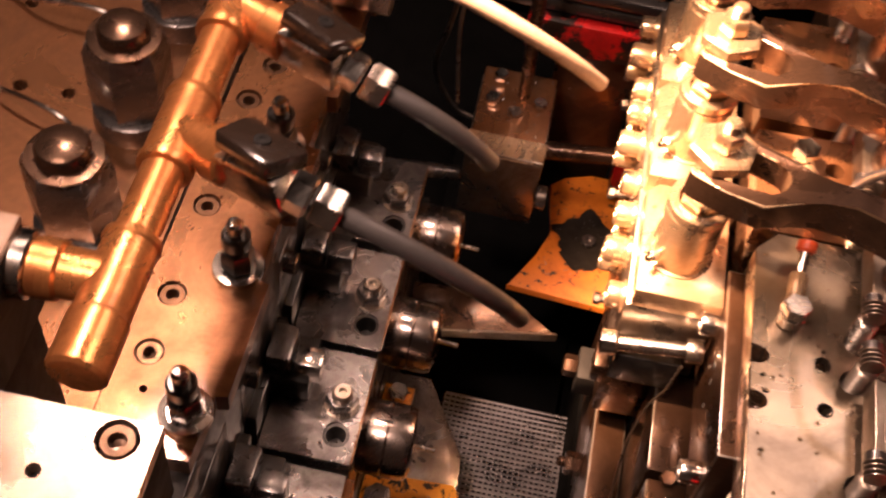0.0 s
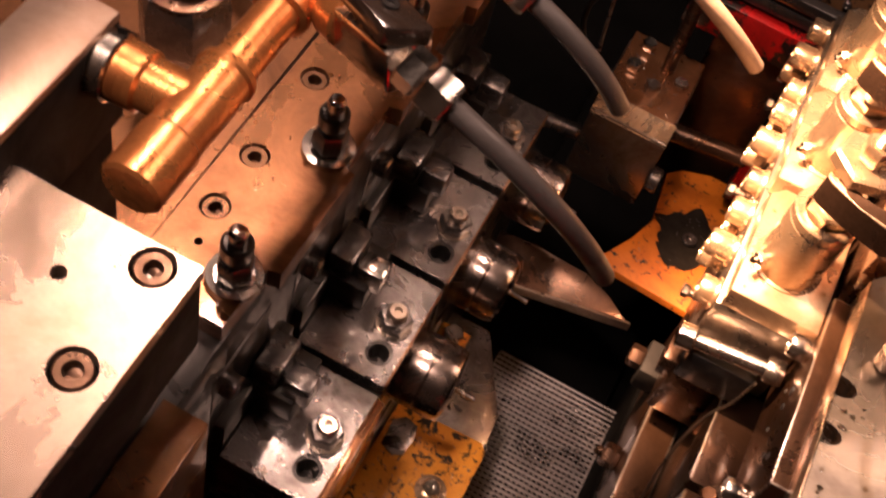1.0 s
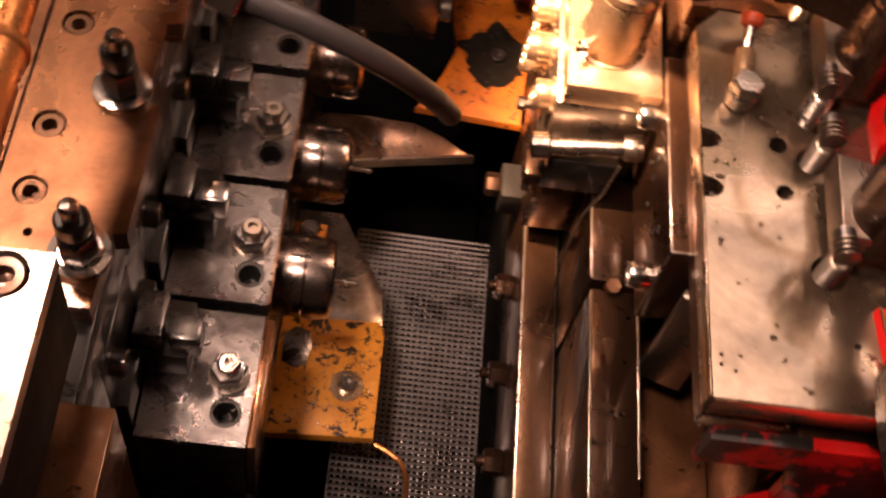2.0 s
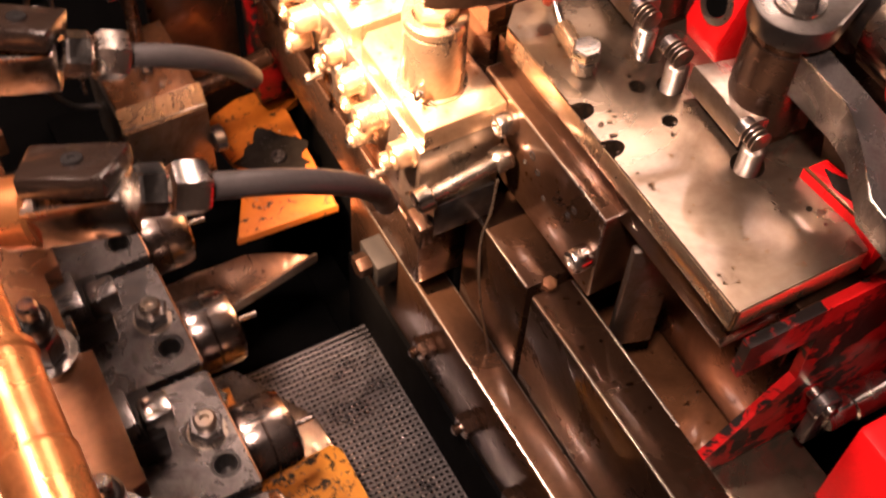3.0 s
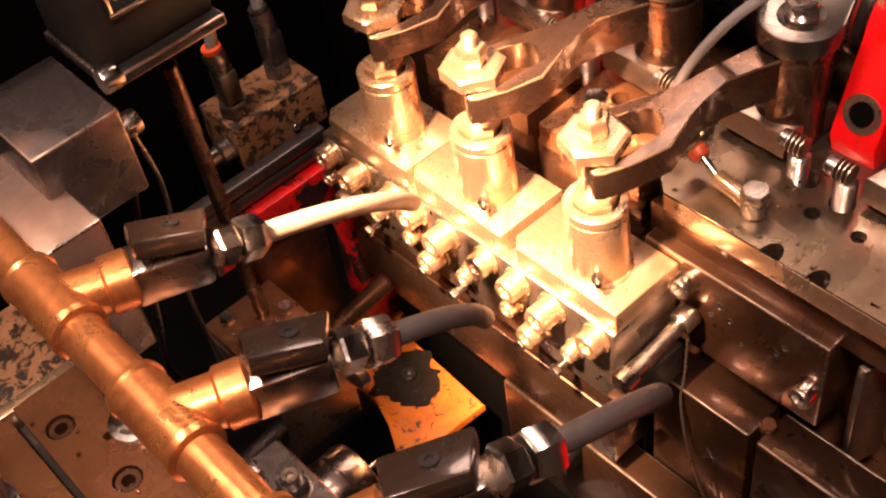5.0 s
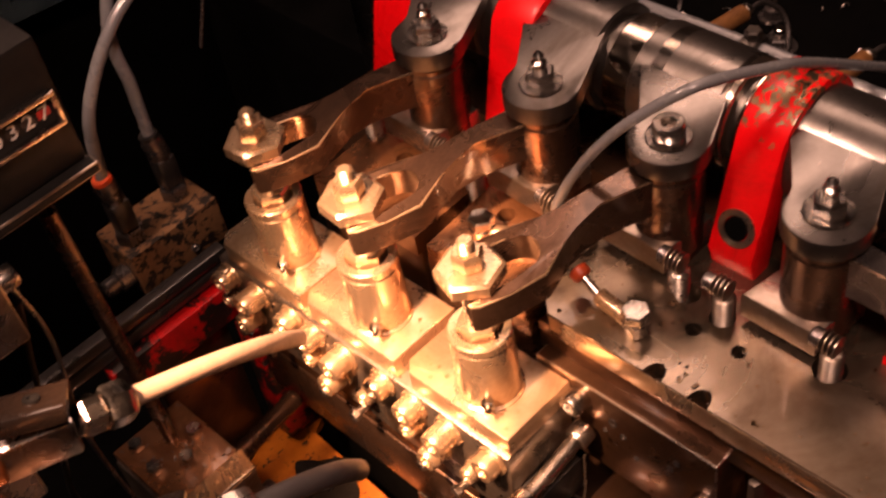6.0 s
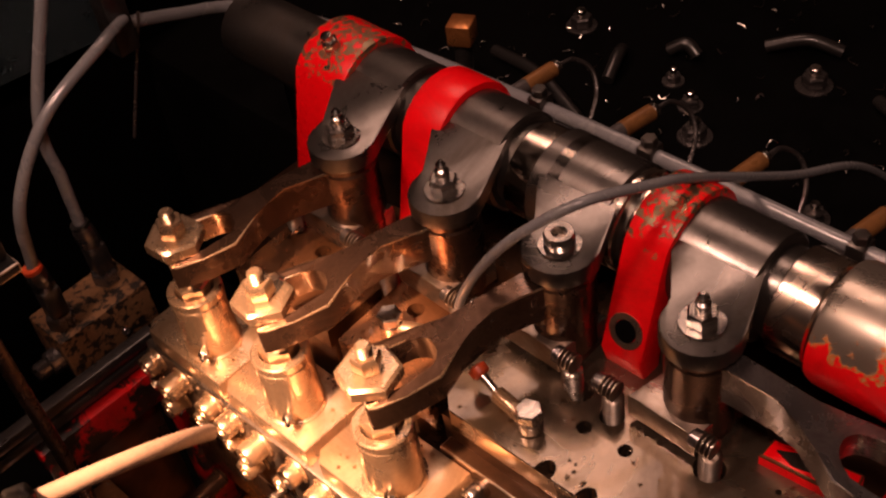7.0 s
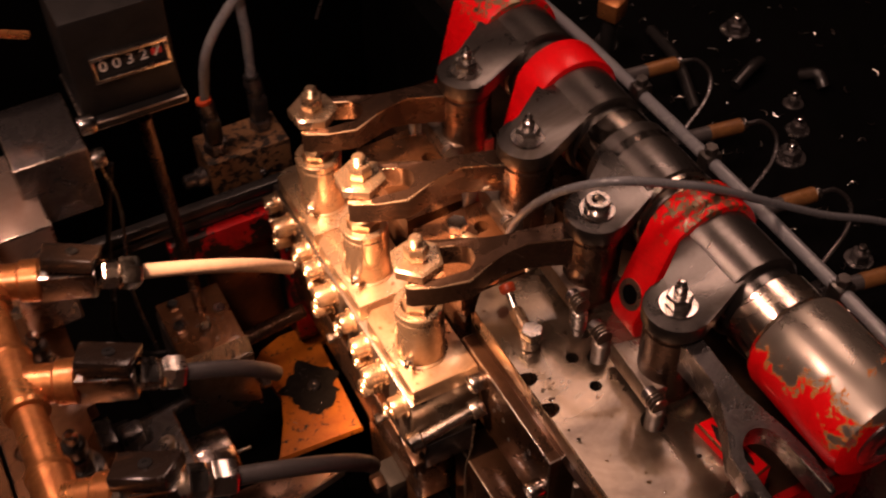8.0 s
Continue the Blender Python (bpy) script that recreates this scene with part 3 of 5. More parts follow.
def banjo(at, turn, tint, label):
    x, y, z = at
    t = thing("banjo_fitting", at, label, "pipe fitting", "banjo fittings")
    part("bolt", turned(hexa((x, y, z + 0.0065), (0, 0, 1), 0.0098, 0.0052), at, turn), CHROME, t)
    part("ring", lathe(at, (0, 0, 1), [(0.0045, 0), (0.0052, 0.0008), (0.0052, 0.0060), (0.0045, 0.0068)], 24), CHROME, t)
    part("stem", turned(rod((x, y + 0.004, z + 0.0034), (x, y + 0.019, z + 0.0045), 0.0036), at, turn), BRIGHT, t)
    part("tail", turned(rod((x, y + 0.018, z + 0.0044), (x, y + 0.028, z + 0.0098), 0.0018), at, turn), CHROME, t)
    part("tip", turned(lathe((x, y + 0.0265, z + 0.0092), (0, 1, 0.5), [(0.0030, 0), (0.0039, 0.001), (0.0039, 0.0042), (0.0024, 0.0050)], 18), at, turn), tint, t)
    return t


banjo((0.040, -0.040, 0.0002), -6, ORANGE, "steel banjo fitting with an orange-tipped tail on the plate")
banjo((0.043, 0.040, -0.0012), 200, BRASS, "yellowish banjo fitting on the browned plate")

# ---- carriage below the top plate ----
clamp = thing("clamp_bar", (0.03, -0.055, -0.073), "oily brown steel clamp bar with cap screws and drilled holes", "clamp bar")
# steel bevels on the brown bar paint the highlight along its edges
part("bar", box(0.0225, 0.0430, -0.0885, -0.003, -0.0725, -0.0245, 0.0008, None, 1), (BROWN, STEEL), clamp)
for y, z in ((-0.0840, -0.0500), (-0.026, -0.0325)):
    part("cap_screw", socket_head((0.0224, y, z), (-1, 0, 0), 0.0050, 0.0080), CHROME, clamp)
# raised black discs stand in for the small holes' shaded insides
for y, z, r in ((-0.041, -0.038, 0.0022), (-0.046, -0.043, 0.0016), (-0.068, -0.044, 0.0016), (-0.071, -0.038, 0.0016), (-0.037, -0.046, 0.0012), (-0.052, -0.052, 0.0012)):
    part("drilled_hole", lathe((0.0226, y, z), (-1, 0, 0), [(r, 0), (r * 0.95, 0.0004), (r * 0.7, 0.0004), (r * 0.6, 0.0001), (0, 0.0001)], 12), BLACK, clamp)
gib = thing("gib_plate", (0.04, -0.10, -0.10), "slanted steel gib plate standing in the slideway", "gib plate")
part("plate", turned(box(0.0300, 0.0480, -0.1000, -0.0960, -0.098, -0.034, 0.0008), (0.03, -0.098, 0), -18), STEEL, gib)


def slideway_rail(x1, y0, y1, top, label):
    t = thing("slideway_rail", (0.018, (y0 + y1) / 2, -0.205), label, "rail", "slideway rails")
    part("body", box(0.0085, x1, y0, y1, -0.205, top, 0.0010), OILDARK, t)
    # bright strips draw the glint on the rail's two top edges
    part("worn_edge", box(0.0082, 0.0094, y0 + 0.001, y1 - 0.001, top - 0.0010, top + 0.0003, 0.0004), STEEL, t, "bright edge, glint put into its colour")
    part("worn_edge", box(x1 - 0.0009, x1 + 0.0003, max(y0, -0.149) + 0.001, y1 - 0.001, top - 0.0010, top + 0.0003, 0.0004), STEEL, t, "bright edge, glint put into its colour")
    return t


slideway_rail(0.0300, -0.0690, -0.0205, -0.0830, "oil-blackened slideway rail with a shiny edge")
slideway_rail(0.0275, -0.24, -0.0725, -0.0835, "long oil-blackened slideway rail with a shiny edge")
bm = rod((0.0170, -0.0708, -0.12), (0.0170, -0.0708, -0.0840), 0.0016)
hexa((0.0170, -0.0708, -0.0850), (0, -0.3, 1), 0.006, 0.005, bm)
solo("rail_bolt", bm, COPPERY, (0.017, -0.0708, -0.12), "small coppery bolt between the rails", "bolt")
solo("slideway_floor", box(0.0302, 0.0640, -0.150, -0.010, -0.17, -0.1190, 0.0008), COPPERY, (0.05, -0.08, -0.17), "amber oil-flooded channel floor in the slideway", "channel", "", "structure")
solo("slideway_wall", box(0.0641, 0.1500, -0.152, 0.19, -0.17, -0.0285, 0.001), BROWN, (0.1, 0, -0.17), "dark brown steel wall of the slideway", "slideway", "", "structure")
solo("slideway_end", box(0.0277, 0.0800, -0.1545, -0.1505, -0.17, -0.1120, 0.0008), STEEL, (0.05, -0.152, -0.17), "thin steel end strip across the slideway", "strip")
sb = thing("side_bar", (-0.006, -0.10, -0.20), "long brown oil-stained steel bar beside the tray", "bar")
# lighter bevels again stand for the glint on the edges
part("bar", box(-0.0080, 0.0083, -0.24, 0.0600, -0.205, -0.1480, 0.0012, None, 1), (BROWN, STEEL), sb)
lug = thing("stop_lug", (-0.016, 0.015, -0.160), "oil-browned steel lug with a hexagon bolt, block darkened with shade", "lug")
# near-black in place of brown: the shade on the lug is coloured in
part("block", box(-0.0190, -0.0081, 0.0080, 0.0270, -0.166, -0.1500, 0.0010), MATTSHADE, lug)
part("bolt", hexa((-0.0191, 0.0170, -0.1550), (-1, 0, 0), 0.0100, 0.0070), FORGED, lug)
for y, z in ((-0.028, -0.172), (-0.070, -0.178), (-0.112, -0.178)):
    bm = hexa((-0.0081, y, z), (-1, 0, 0), 0.0105, 0.0085)
    lathe((-0.0166, y, z), (-1, 0, 0), [(0.0026, 0), (0.0026, 0.003), (0.0015, 0.004)], 14, bm)
    part("bolt", bm, FORGED, sb, "oil-browned hexagon bolt")
# stands in the black void below the bar; its colour is the shade
solo("bed_web", box(-0.0100, 0.0083, -0.24, 0.0600, -0.30, -0.2055, 0.001), DARK, (0, -0.1, -0.30), "greasy web under the side bar, black with the void's shade", "machine bed", "", "structure")
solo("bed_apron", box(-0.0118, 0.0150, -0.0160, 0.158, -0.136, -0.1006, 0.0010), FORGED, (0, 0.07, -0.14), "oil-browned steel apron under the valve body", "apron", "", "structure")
# DARK here too: the shade under the valves is put into the colour
solo("bed_under_valves", box(0.0085, 0.150, -0.0150, 0.20, -0.30, -0.1010, 0.001), DARK, (0.07, 0.09, -0.30), "machine bed under the valve body, black with shade in its colour", "machine bed", "", "structure")

# ---- left: bed plates, pins and large nuts ----
lholes = [(-0.190, y, 0.0057) for y in (0.094, 0.0335, -0.026, -0.070, -0.0965)] + [(-0.1845, 0.056, 0.0057), (-0.1795, 0.077, 0.002), (-0.187, -0.112, 0.0016), (-0.176, 0.033, 0.002)]
lplate = thing("slotted_plate", (-0.178, 0, -0.04), "oil-varnished brown steel plate with drilled holes", "machine plate")
edge = [(-0.1985, 0.1155), (-0.1530, 0.1155), (-0.1535, 0.0450), (-0.1580, 0.0440), (-0.1585, 0.0150), (-0.1535, 0.0140), (-0.1545, -0.0200), (-0.1600, -0.0215), (-0.1605, -0.0560), (-0.1555, -0.0570), (-0.1565, -0.1080), (-0.1610, -0.1090), (-0.1625, -0.1360), (-0.2010, -0.1360)]
part("plate", holed(list(reversed(edge)), lholes, -0.0340, -0.0240), COPPERY, lplate)
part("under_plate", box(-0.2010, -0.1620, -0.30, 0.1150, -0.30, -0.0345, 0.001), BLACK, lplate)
for x, y, r in lholes[:6]:
    part("sunk_screw", socket_head((x, y, -0.0335), (0, 0, 1), 0.0052, 0.0085), BROWN, lplate)
big = thing("bed_plate", (-0.27, 0, -0.06), "wide oil-browned bed plate with small holes", "machine plate")
bholes = [(-0.286, 0.017, 0.0032), (-0.265, 0.018, 0.0030), (-0.250, 0.060, 0.0028), (-0.292, -0.030, 0.0030), (-0.300, 0.065, 0.0028), (-0.262, -0.075, 0.003)]
part("plate", holed([(-0.34, -0.30), (-0.2025, -0.30), (-0.2020, 0.1155), (-0.34, 0.1155)], bholes, -0.0360, -0.0265), COPPERY, big)
part("under_plate", box(-0.338, -0.2030, -0.30, 0.1150, -0.30, -0.0365, 0.001), BLACK, big)


def clamp_nut(x, y, turn):
    t = thing("clamp_nut", (x, y, -0.026), "tall dark hexagon clamp nut with a domed bolt end", "nut", "tall clamp nuts")
    part("spacer", lathe((x, y, -0.0264), (0, 0, 1), [(0.0178, 0), (0.0180, 0.001), (0.0175, 0.010), (0.0165, 0.0105)], 36), GUN, t)
    part("nut", hexa((x, y, -0.0160), (0, 0, 1), 0.0300, 0.0370, None, 6, turn), GUN, t)
    part("washer_face", lathe((x, y, 0.0208), (0, 0, 1), [(0.0149, 0), (0.0146, 0.0008), (0.0110, 0.0012)], 32), FORGED, t)
    part("bolt_end", lathe((x, y, 0.0210), (0, 0, 1), [(0.0105, 0), (0.0105, 0.0045), (0.0092, 0.0070), (0.0050, 0.0088), (0, 0.0092)], 28), FORGED, t)
    return t


clamp_nut(-0.2330, -0.0500, 0.2)
clamp_nut(-0.2330, 0.0130, 0.5)
clamp_nut(-0.2330, 0.0760, 0.35)


def set_pin(x, y, lean):
    t = thing("set_pin", (x, y, -0.024), "blackened setting stud with a bright tip and oily collar", "stud", "setting studs along the plate")
    part("collar", lathe((x, y, -0.0238), (0, 0, 1), [(0.0100, 0), (0.0103, 0.0008), (0.0100, 0.0026), (0.0075, 0.0030), (0.0070, 0.0022)], 30), CHROME, t)
    part("lock_nut", hexa((x, y, -0.0212), (0, 0, 1), 0.0115, 0.0105, None, 6, lean), GUN, t)
    part("stem", lathe((x, y, -0.0110), (0, 0, 1), [(0.0036, 0), (0.0036, 0.0030), (0.0054, 0.0034), (0.0057, 0.0045), (0.0057, 0.0095), (0.0046, 0.0105)], 24), BLACK, t)
    part("tip", lathe((x, y, -0.0010), (0, 0, 1), [(0.0033, 0), (0.0033, 0.0065), (0.0024, 0.0078), (0, 0.0080)], 18), CHROME, t)
    return t


for n, y in enumerate((0.0740, 0.0100, -0.0530, -0.1180)):
    set_pin(-0.1690, y, 0.3 * n)

# ---- near clamp block ----
blk = thing("clamp_block", (-0.19, -0.23, 0.0), "bright milled clamp block with two sunk cap screws", "block")
# bright top over near-black sides: lit and shaded faces set by colour
part("milled_top", holed([(-0.1515, -0.1690), (-0.1515, -0.30), (-0.2300, -0.30), (-0.2300, -0.1690)], [(-0.1620, -0.1755, 0.0062), (-0.1620, -0.2085, 0.0062), (-0.1800, -0.1890, 0.0022), (-0.1790, -0.222, 0.0022)], 0.0650, 0.0705), WHITEB, blk, "milled top, lit tone put into its colour")
part("blackened_body", box(-0.2300, -0.1517, -0.30, -0.1692, 0.030, 0.0649, 0.0008), MATTSHADE, blk)
part("lower_block", box(-0.2300, -0.1690, -0.30, -0.1700, -0.026, 0.0300, 0.0008), MATTSHADE, blk)
for y in (-0.1755, -0.2085):
    part("cap_screw", socket_head((-0.1620, y, 0.0640), (0, 0, 1), 0.0052, 0.0058), FORGED, blk)
rail = thing("upper_rail", (-0.22, -0.2, 0.07), "tall bright milled rail standing beside the clamp block", "rail")
# rail coloured likewise, light on top and shade down its sides
part("rail", box(-0.2300, -0.2082, -0.32, -0.1212, 0.0400, 0.0815, 0.0009), MATTSHADE, rail)
part("milled_top", box(-0.2300, -0.2080, -0.32, -0.1210, 0.0816, 0.0850, 0.0009), WHITEB, rail, "milled top, lit tone put into its colour")
part("seat", box(-0.2330, -0.2100, -0.30, -0.1250, -0.026, 0.0398, 0.0009), MATTSHADE, rail)
solo("small_copper_plate", box(-0.1660, -0.1490, -0.215, -0.1650, -0.20, -0.0300, 0.0007), COPPERY, (-0.157, -0.19, -0.2), "coppery oil-varnished block below the clamp block", "block")

# ---- coolant manifold ----
MX, MZ = -0.1790, 0.0725
man = thing("coolant_manifold", (MX, 0, MZ), "worn brass coolant manifold pipe with soldered tees", "pipe manifold")
part("pipe", rod((MX, -0.1500, MZ), (MX, 0.16, MZ), 0.0070, 28), BRASS, man)


def tee(y, toward):
    bm = lathe((MX, y - 0.0165, MZ), (0, 1, 0), [(0.0074, 0), (0.0090, 0.0008), (0.0093, 0.0030), (0.0086, 0.0040), (0.0086, 0.0290), (0.0093, 0.0300), (0.0090, 0.0322), (0.0074, 0.0330)], 32)
    t = part("tee", bm, BRASS, man)
    d = Vector(toward).normalized()
    bm = lathe((MX, y, MZ), d, [(0.0080, 0), (0.0080, 0.0150), (0.0092, 0.0160), (0.0094, 0.0235), (0.0084, 0.0245)], 28)
    part("branch", bm, BRASS, t)
    return d


FITS = ((-0.070, (-0.1265, -0.0960, 0.0860)), (-0.0100, (-0.1255, -0.0320, 0.0730)), (0.0500, (-0.1235, 0.0330, 0.0670)))
TIPS = ((-0.0600, -0.0770, 0.0200), (-0.0810, -0.0270, 0.0390), (-0.0440, 0.0545, 0.0070))
tee(-0.1290, (-1, 0, 0))
part("end_cap", lathe((MX, -0.1610, MZ), (0, 1, 0), [(0.0080, 0), (0.0092, 0.0010), (0.0092, 0.0180), (0.0076, 0.0190)], 32), BRASS, man)
part("side_pipe", rod((MX - 0.024, -0.1290, MZ), (MX - 0.0330, -0.1290, MZ), 0.0105, 28), CHROME, man, "chrome union on the manifold's side")
for n, ((ty, f), tip) in enumerate(zip(FITS, TIPS)):
    c, f, tip = Vector((MX, ty, MZ)), Vector(f), Vector(tip)
    d = (f - c).normalized()
    tee(ty, d)
    t = thing("stop_cock", c + d * 0.026, "small steel stop cock with a black lever beside the brass tee", "valve", "stop cocks on the manifold")
    span = (f - c).length
    across = d.cross(Vector((0, 0, 1))).normalized()
    rise = across.cross(d).normalized()
    m = Matrix((d, across, rise)).transposed().to_4x4()
    m.translation = c + d * (0.024 + (span - 0.036) / 2)
    bm = bmesh.new()
    bmesh.ops.create_cube(bm, size=1.0, matrix=m @ Matrix.Diagonal((span - 0.034, 0.0140, 0.0145, 1)))
    bmesh.ops.bevel(bm, geom=bm.edges[:], offset=0.0014, segments=2, profile=0.5, affect="EDGES")
    part("body", bm, CHROME, t)
    m2 = m.copy()
    m2.translation = m.translation + rise * 0.0118 + d * 0.003
    bm = bmesh.new()
    bmesh.ops.create_cube(bm, size=1.0, matrix=m2 @ Matrix.Rotation(radians(16), 4, "X") @ Matrix.Rotation(radians(8), 4, "Y") @ Matrix.Diagonal((0.0250, 0.0150, 0.0065, 1)))
    bm.verts.ensure_lookup_table()
    for v in bm.verts:
        if (v.co - m2.translation).dot(d) > 0:
            v.co -= d * (0.004 if (v.co - m2.translation).dot(across) > 0 else 0.0)
    bmesh.ops.bevel(bm, geom=bm.edges[:], offset=0.0013, segments=2, profile=0.5, affect="EDGES")
    up = (m2.to_3x3() @ Matrix.Rotation(radians(16), 3, "X") @ Matrix.Rotation(radians(8), 3, "Y") @ Vector((0, 0, 1))).normalized()
    # black disc on the lever's face, in place of its small shaded hole
    part("lever_screw", lathe(m2.translation + up * 0.0030, up, [(0.0026, 0), (0.0026, 0.0008), (0.0012, 0.0009), (0.0010, 0.0002), (0, 0.0002)], 16), BLACK, t)
    part("neck", rod(m.translation, m2.translation, 0.0042), CHROME, t)
    part("lever", bm, LEVER, t, "brownish black plastic lever with oily sheen")
    h = thing("coolant_hose", f, "pale rubber coolant hose ending over the valves" if n == 2 else "grey rubber coolant hose with a steel hexagon ferrule", "hose", "coolant hoses")
    d = (d * 0.5 + (tip - f).normalized() * 0.5).normalized()
    bm = hexa(f - d * 0.0105, d, 0.0115, 0.0075)
    part("union_nut", bm, CHROME, h)
    part("ferrule", hexa(f - d * 0.002, d, 0.0125, 0.0090, None, 6, 0.4), CHROME, h)
    f0 = f + d * 0.006
    c0 = f0 + d * ((tip - f).length * 0.5) + Vector((0, 0, 0.003))
    way = [f0 * (1 - u) ** 2 + c0 * 2 * u * (1 - u) + tip * u * u for u in (0, 0.2, 0.4, 0.6, 0.8, 1.0)]
    part("hose", sweep(way, 0.0035 if n != 2 else 0.0034, 16, 6, None, 0.6), HOSEL if n == 2 else HOSE, h)

# ---- spindle stations ----
def station(y, nose, near):
    t = thing("spindle_station", (-0.135, y, -0.17), "oily blackened steel station block with clamp nut and bore" if not nose else "oily blackened steel station block with a turned spindle nose", "spindle block", "spindle stations in a row")
    x0, x1, y0, y1, zt = -0.156, -0.1150, y - 0.0300, y + 0.0250, -0.1140
    part("block", holed([(x0, y0), (x1, y0), (x1, y1), (x0 + 0.005, y1), (x0, y1 - 0.012)], [(-0.1240, y - 0.0170, 0.0062)], -0.175, zt), GUN, t)
    part("worn_edge", box(x1 + 0.0001, x1 + 0.0009, y0 + 0.001, y1 - 0.001, zt - 0.003, zt - 0.0002, 0.0003), COPPERY, t)
    part("bore_sleeve", lathe((-0.1240, y - 0.0170, -0.1260), (0, 0, 1), [(0.0061, 0), (0.0061, 0.0112), (0.0046, 0.0112), (0.0040, 0.0080), (0.0032, 0.002), (0, 0.002)], 24), BLACK, t)
    part("nut_washer", lathe((-0.1250, y - 0.0015, -0.1139), (0, 0, 1), [(0.0080, 0), (0.0080, 0.0008), (0.005, 0.0010)], 28), STEEL, t)
    part("nut", hexa((-0.1250, y - 0.0015, -0.1130), (0, 0, 1), 0.0128, 0.0065, None, 6, 0.2), GUN, t)
    part("stud", lathe((-0.1250, y - 0.0015, -0.1065), (0, 0, 1), [(0.0046, 0), (0.0046, 0.0030), (0.0036, 0.0042), (0.0020, 0.0042), (0.0018, 0.002), (0, 0.002)], 20), STEEL, t)
    part("clamp_foot", box(-0.1660, -0.1400, y - 0.0040, y + 0.0200, -0.1140, -0.0980, 0.0010), BLACK, t)
    part("clamp_jaw", box(-0.1600, -0.1490, y - 0.0020, y + 0.0170, -0.0985, -0.0860, 0.0012), GUN, t)
    bm = box(-0.1470, -0.1350, y - 0.0020, y + 0.0085, -0.1000, -0.0860, 0.0016)
    part("square_head", bm, CHROME if near == 2 else GUN, t)
    part("backing", box(-0.1790, -0.1570, y - 0.0260, y + 0.0270, -0.170, -0.0980, 0.0010), BLACK, t)
    part("upright", box(-0.1660, -0.1615, y - 0.0290, y + 0.0120, -0.1000, -0.0600, 0.0008), BLACK, t)
    part("cross_pin", rod((-0.1780, y - 0.020, -0.0720), (-0.1560, y - 0.020, -0.0720), 0.0050), GUN, t)
    if nose:
        ny, nz = y + 0.0005, -0.1425
        bm = lathe((-0.1149, ny, nz), (1, 0, 0), [(0.0172, 0), (0.0178, 0.0010), (0.0178, 0.0115), (0.0173, 0.0121), (0.0178, 0.0127), (0.0178, 0.0205), (0.0168, 0.0235), (0.0130, 0.0250), (0.0070, 0.0256), (0.0030, 0.0258)], 48)
        part("spindle_nose", bm, SATIN, t)
        # proud black strip that paints the dark depth of an index slot
        part("index_slot", box(-0.1090, -0.1010, ny - 0.0005, ny + 0.0005, nz + 0.0173, nz + 0.0180, 0.0001), BLACK, t)
        part("cutter_pin", rod((-0.0920, ny, nz), (-0.0800, ny, nz - 0.001), 0.0012, 12), CHROME, t)
    else:
        part("block_edge", box(-0.1149, -0.1110, y0 + 0.001, y1, -0.170, -0.1160, 0.0006), COPPERY, t)
    return t


for n, y in enumerate((0.0670, 0.0070, -0.0520, -0.1120)):
    station(y, n < 3, n)
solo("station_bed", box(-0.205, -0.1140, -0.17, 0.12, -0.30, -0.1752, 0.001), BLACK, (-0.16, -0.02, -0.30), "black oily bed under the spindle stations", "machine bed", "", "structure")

# ---- yellow plates, tray and mesh ----
low = thing("yellow_guard_plate", (-0.09, -0.07, -0.205), "oil-spotted yellow plate with a washered screw", "guard plate")
part("plate", prism([(-0.1140, -0.1020), (-0.0640, -0.0990), (-0.0640, -0.0440), (-0.0680, -0.0400), (-0.1130, -0.0420)], -0.2060, -0.2000, 0.0008), MUSTARD, low)
part("washer", lathe((-0.0790, -0.0750, -0.2000), (0, 0, 1), [(0.0078, 0), (0.0078, 0.0010), (0.004, 0.0012)], 26), BRIGHT, low)
part("screw", socket_head((-0.0790, -0.0750, -0.1990), (0, 0, 1), 0.0044, 0.0040), CHROME, low)
part("wet_patch", prism([(-0.1105, -0.0660), (-0.1030, -0.0685), (-0.0985, -0.0660), (-0.0970, -0.0560), (-0.0990, -0.0490), (-0.1060, -0.0475), (-0.1110, -0.0520)], -0.1999, -0.1990, 0.0006), GUN, low, "black greasy recess in the plate")
gp = prism([(-0.1130, -0.0410), (-0.0650, -0.0390), (-0.0665, -0.0200), (-0.0910, 0.0220), (-0.1130, 0.0220)], -0.2120, -0.2065, 0.0008)
solo("grey_chip_guard", gp, GUN, (-0.09, -0.01, -0.212), "grey steel chip guard with a clipped corner", "guard plate")
yy = thing("yellow_strip", (-0.105, 0.0, -0.206), "short yellow painted strip with an oily screw", "guard plate")
part("strip", prism([(-0.1140, -0.0150), (-0.0990, -0.0150), (-0.0980, 0.0100), (-0.1140, 0.0100)], -0.2060, -0.1990, 0.0008), MUSTARD, yy)
part("screw", hexa((-0.1060, 0.0040, -0.1990), (0, 0, 1), 0.0095, 0.005), CHROME, yy)
sq = thing("yellow_cover_plate", (-0.02, 0.11, -0.2), "stained orange-yellow cover plate with a grease-ringed screw", "cover plate")
cover = [(-0.0040, 0.0830), (-0.0010, 0.1590), (0.0090, 0.1620), (0.0085, 0.1780), (-0.0230, 0.1780), (-0.0390, 0.1720), (-0.0470, 0.1640), (-0.0410, 0.1280), (-0.0470, 0.1100), (-0.0610, 0.0860)]
part("plate", prism(cover, -0.2000, -0.1950, 0.0008), YELLOW, sq)
blob = [(-0.0205 + (0.0180 + 0.003 * math.sin(5 * a) + 0.002 * math.sin(11 * a + 1)) * math.cos(a), 0.1275 + (0.0200 + 0.003 * math.sin(4 * a + 2) + 0.002 * math.sin(9 * a)) * math.sin(a)) for a in [2 * math.pi * k / 48 for k in range(48)]]
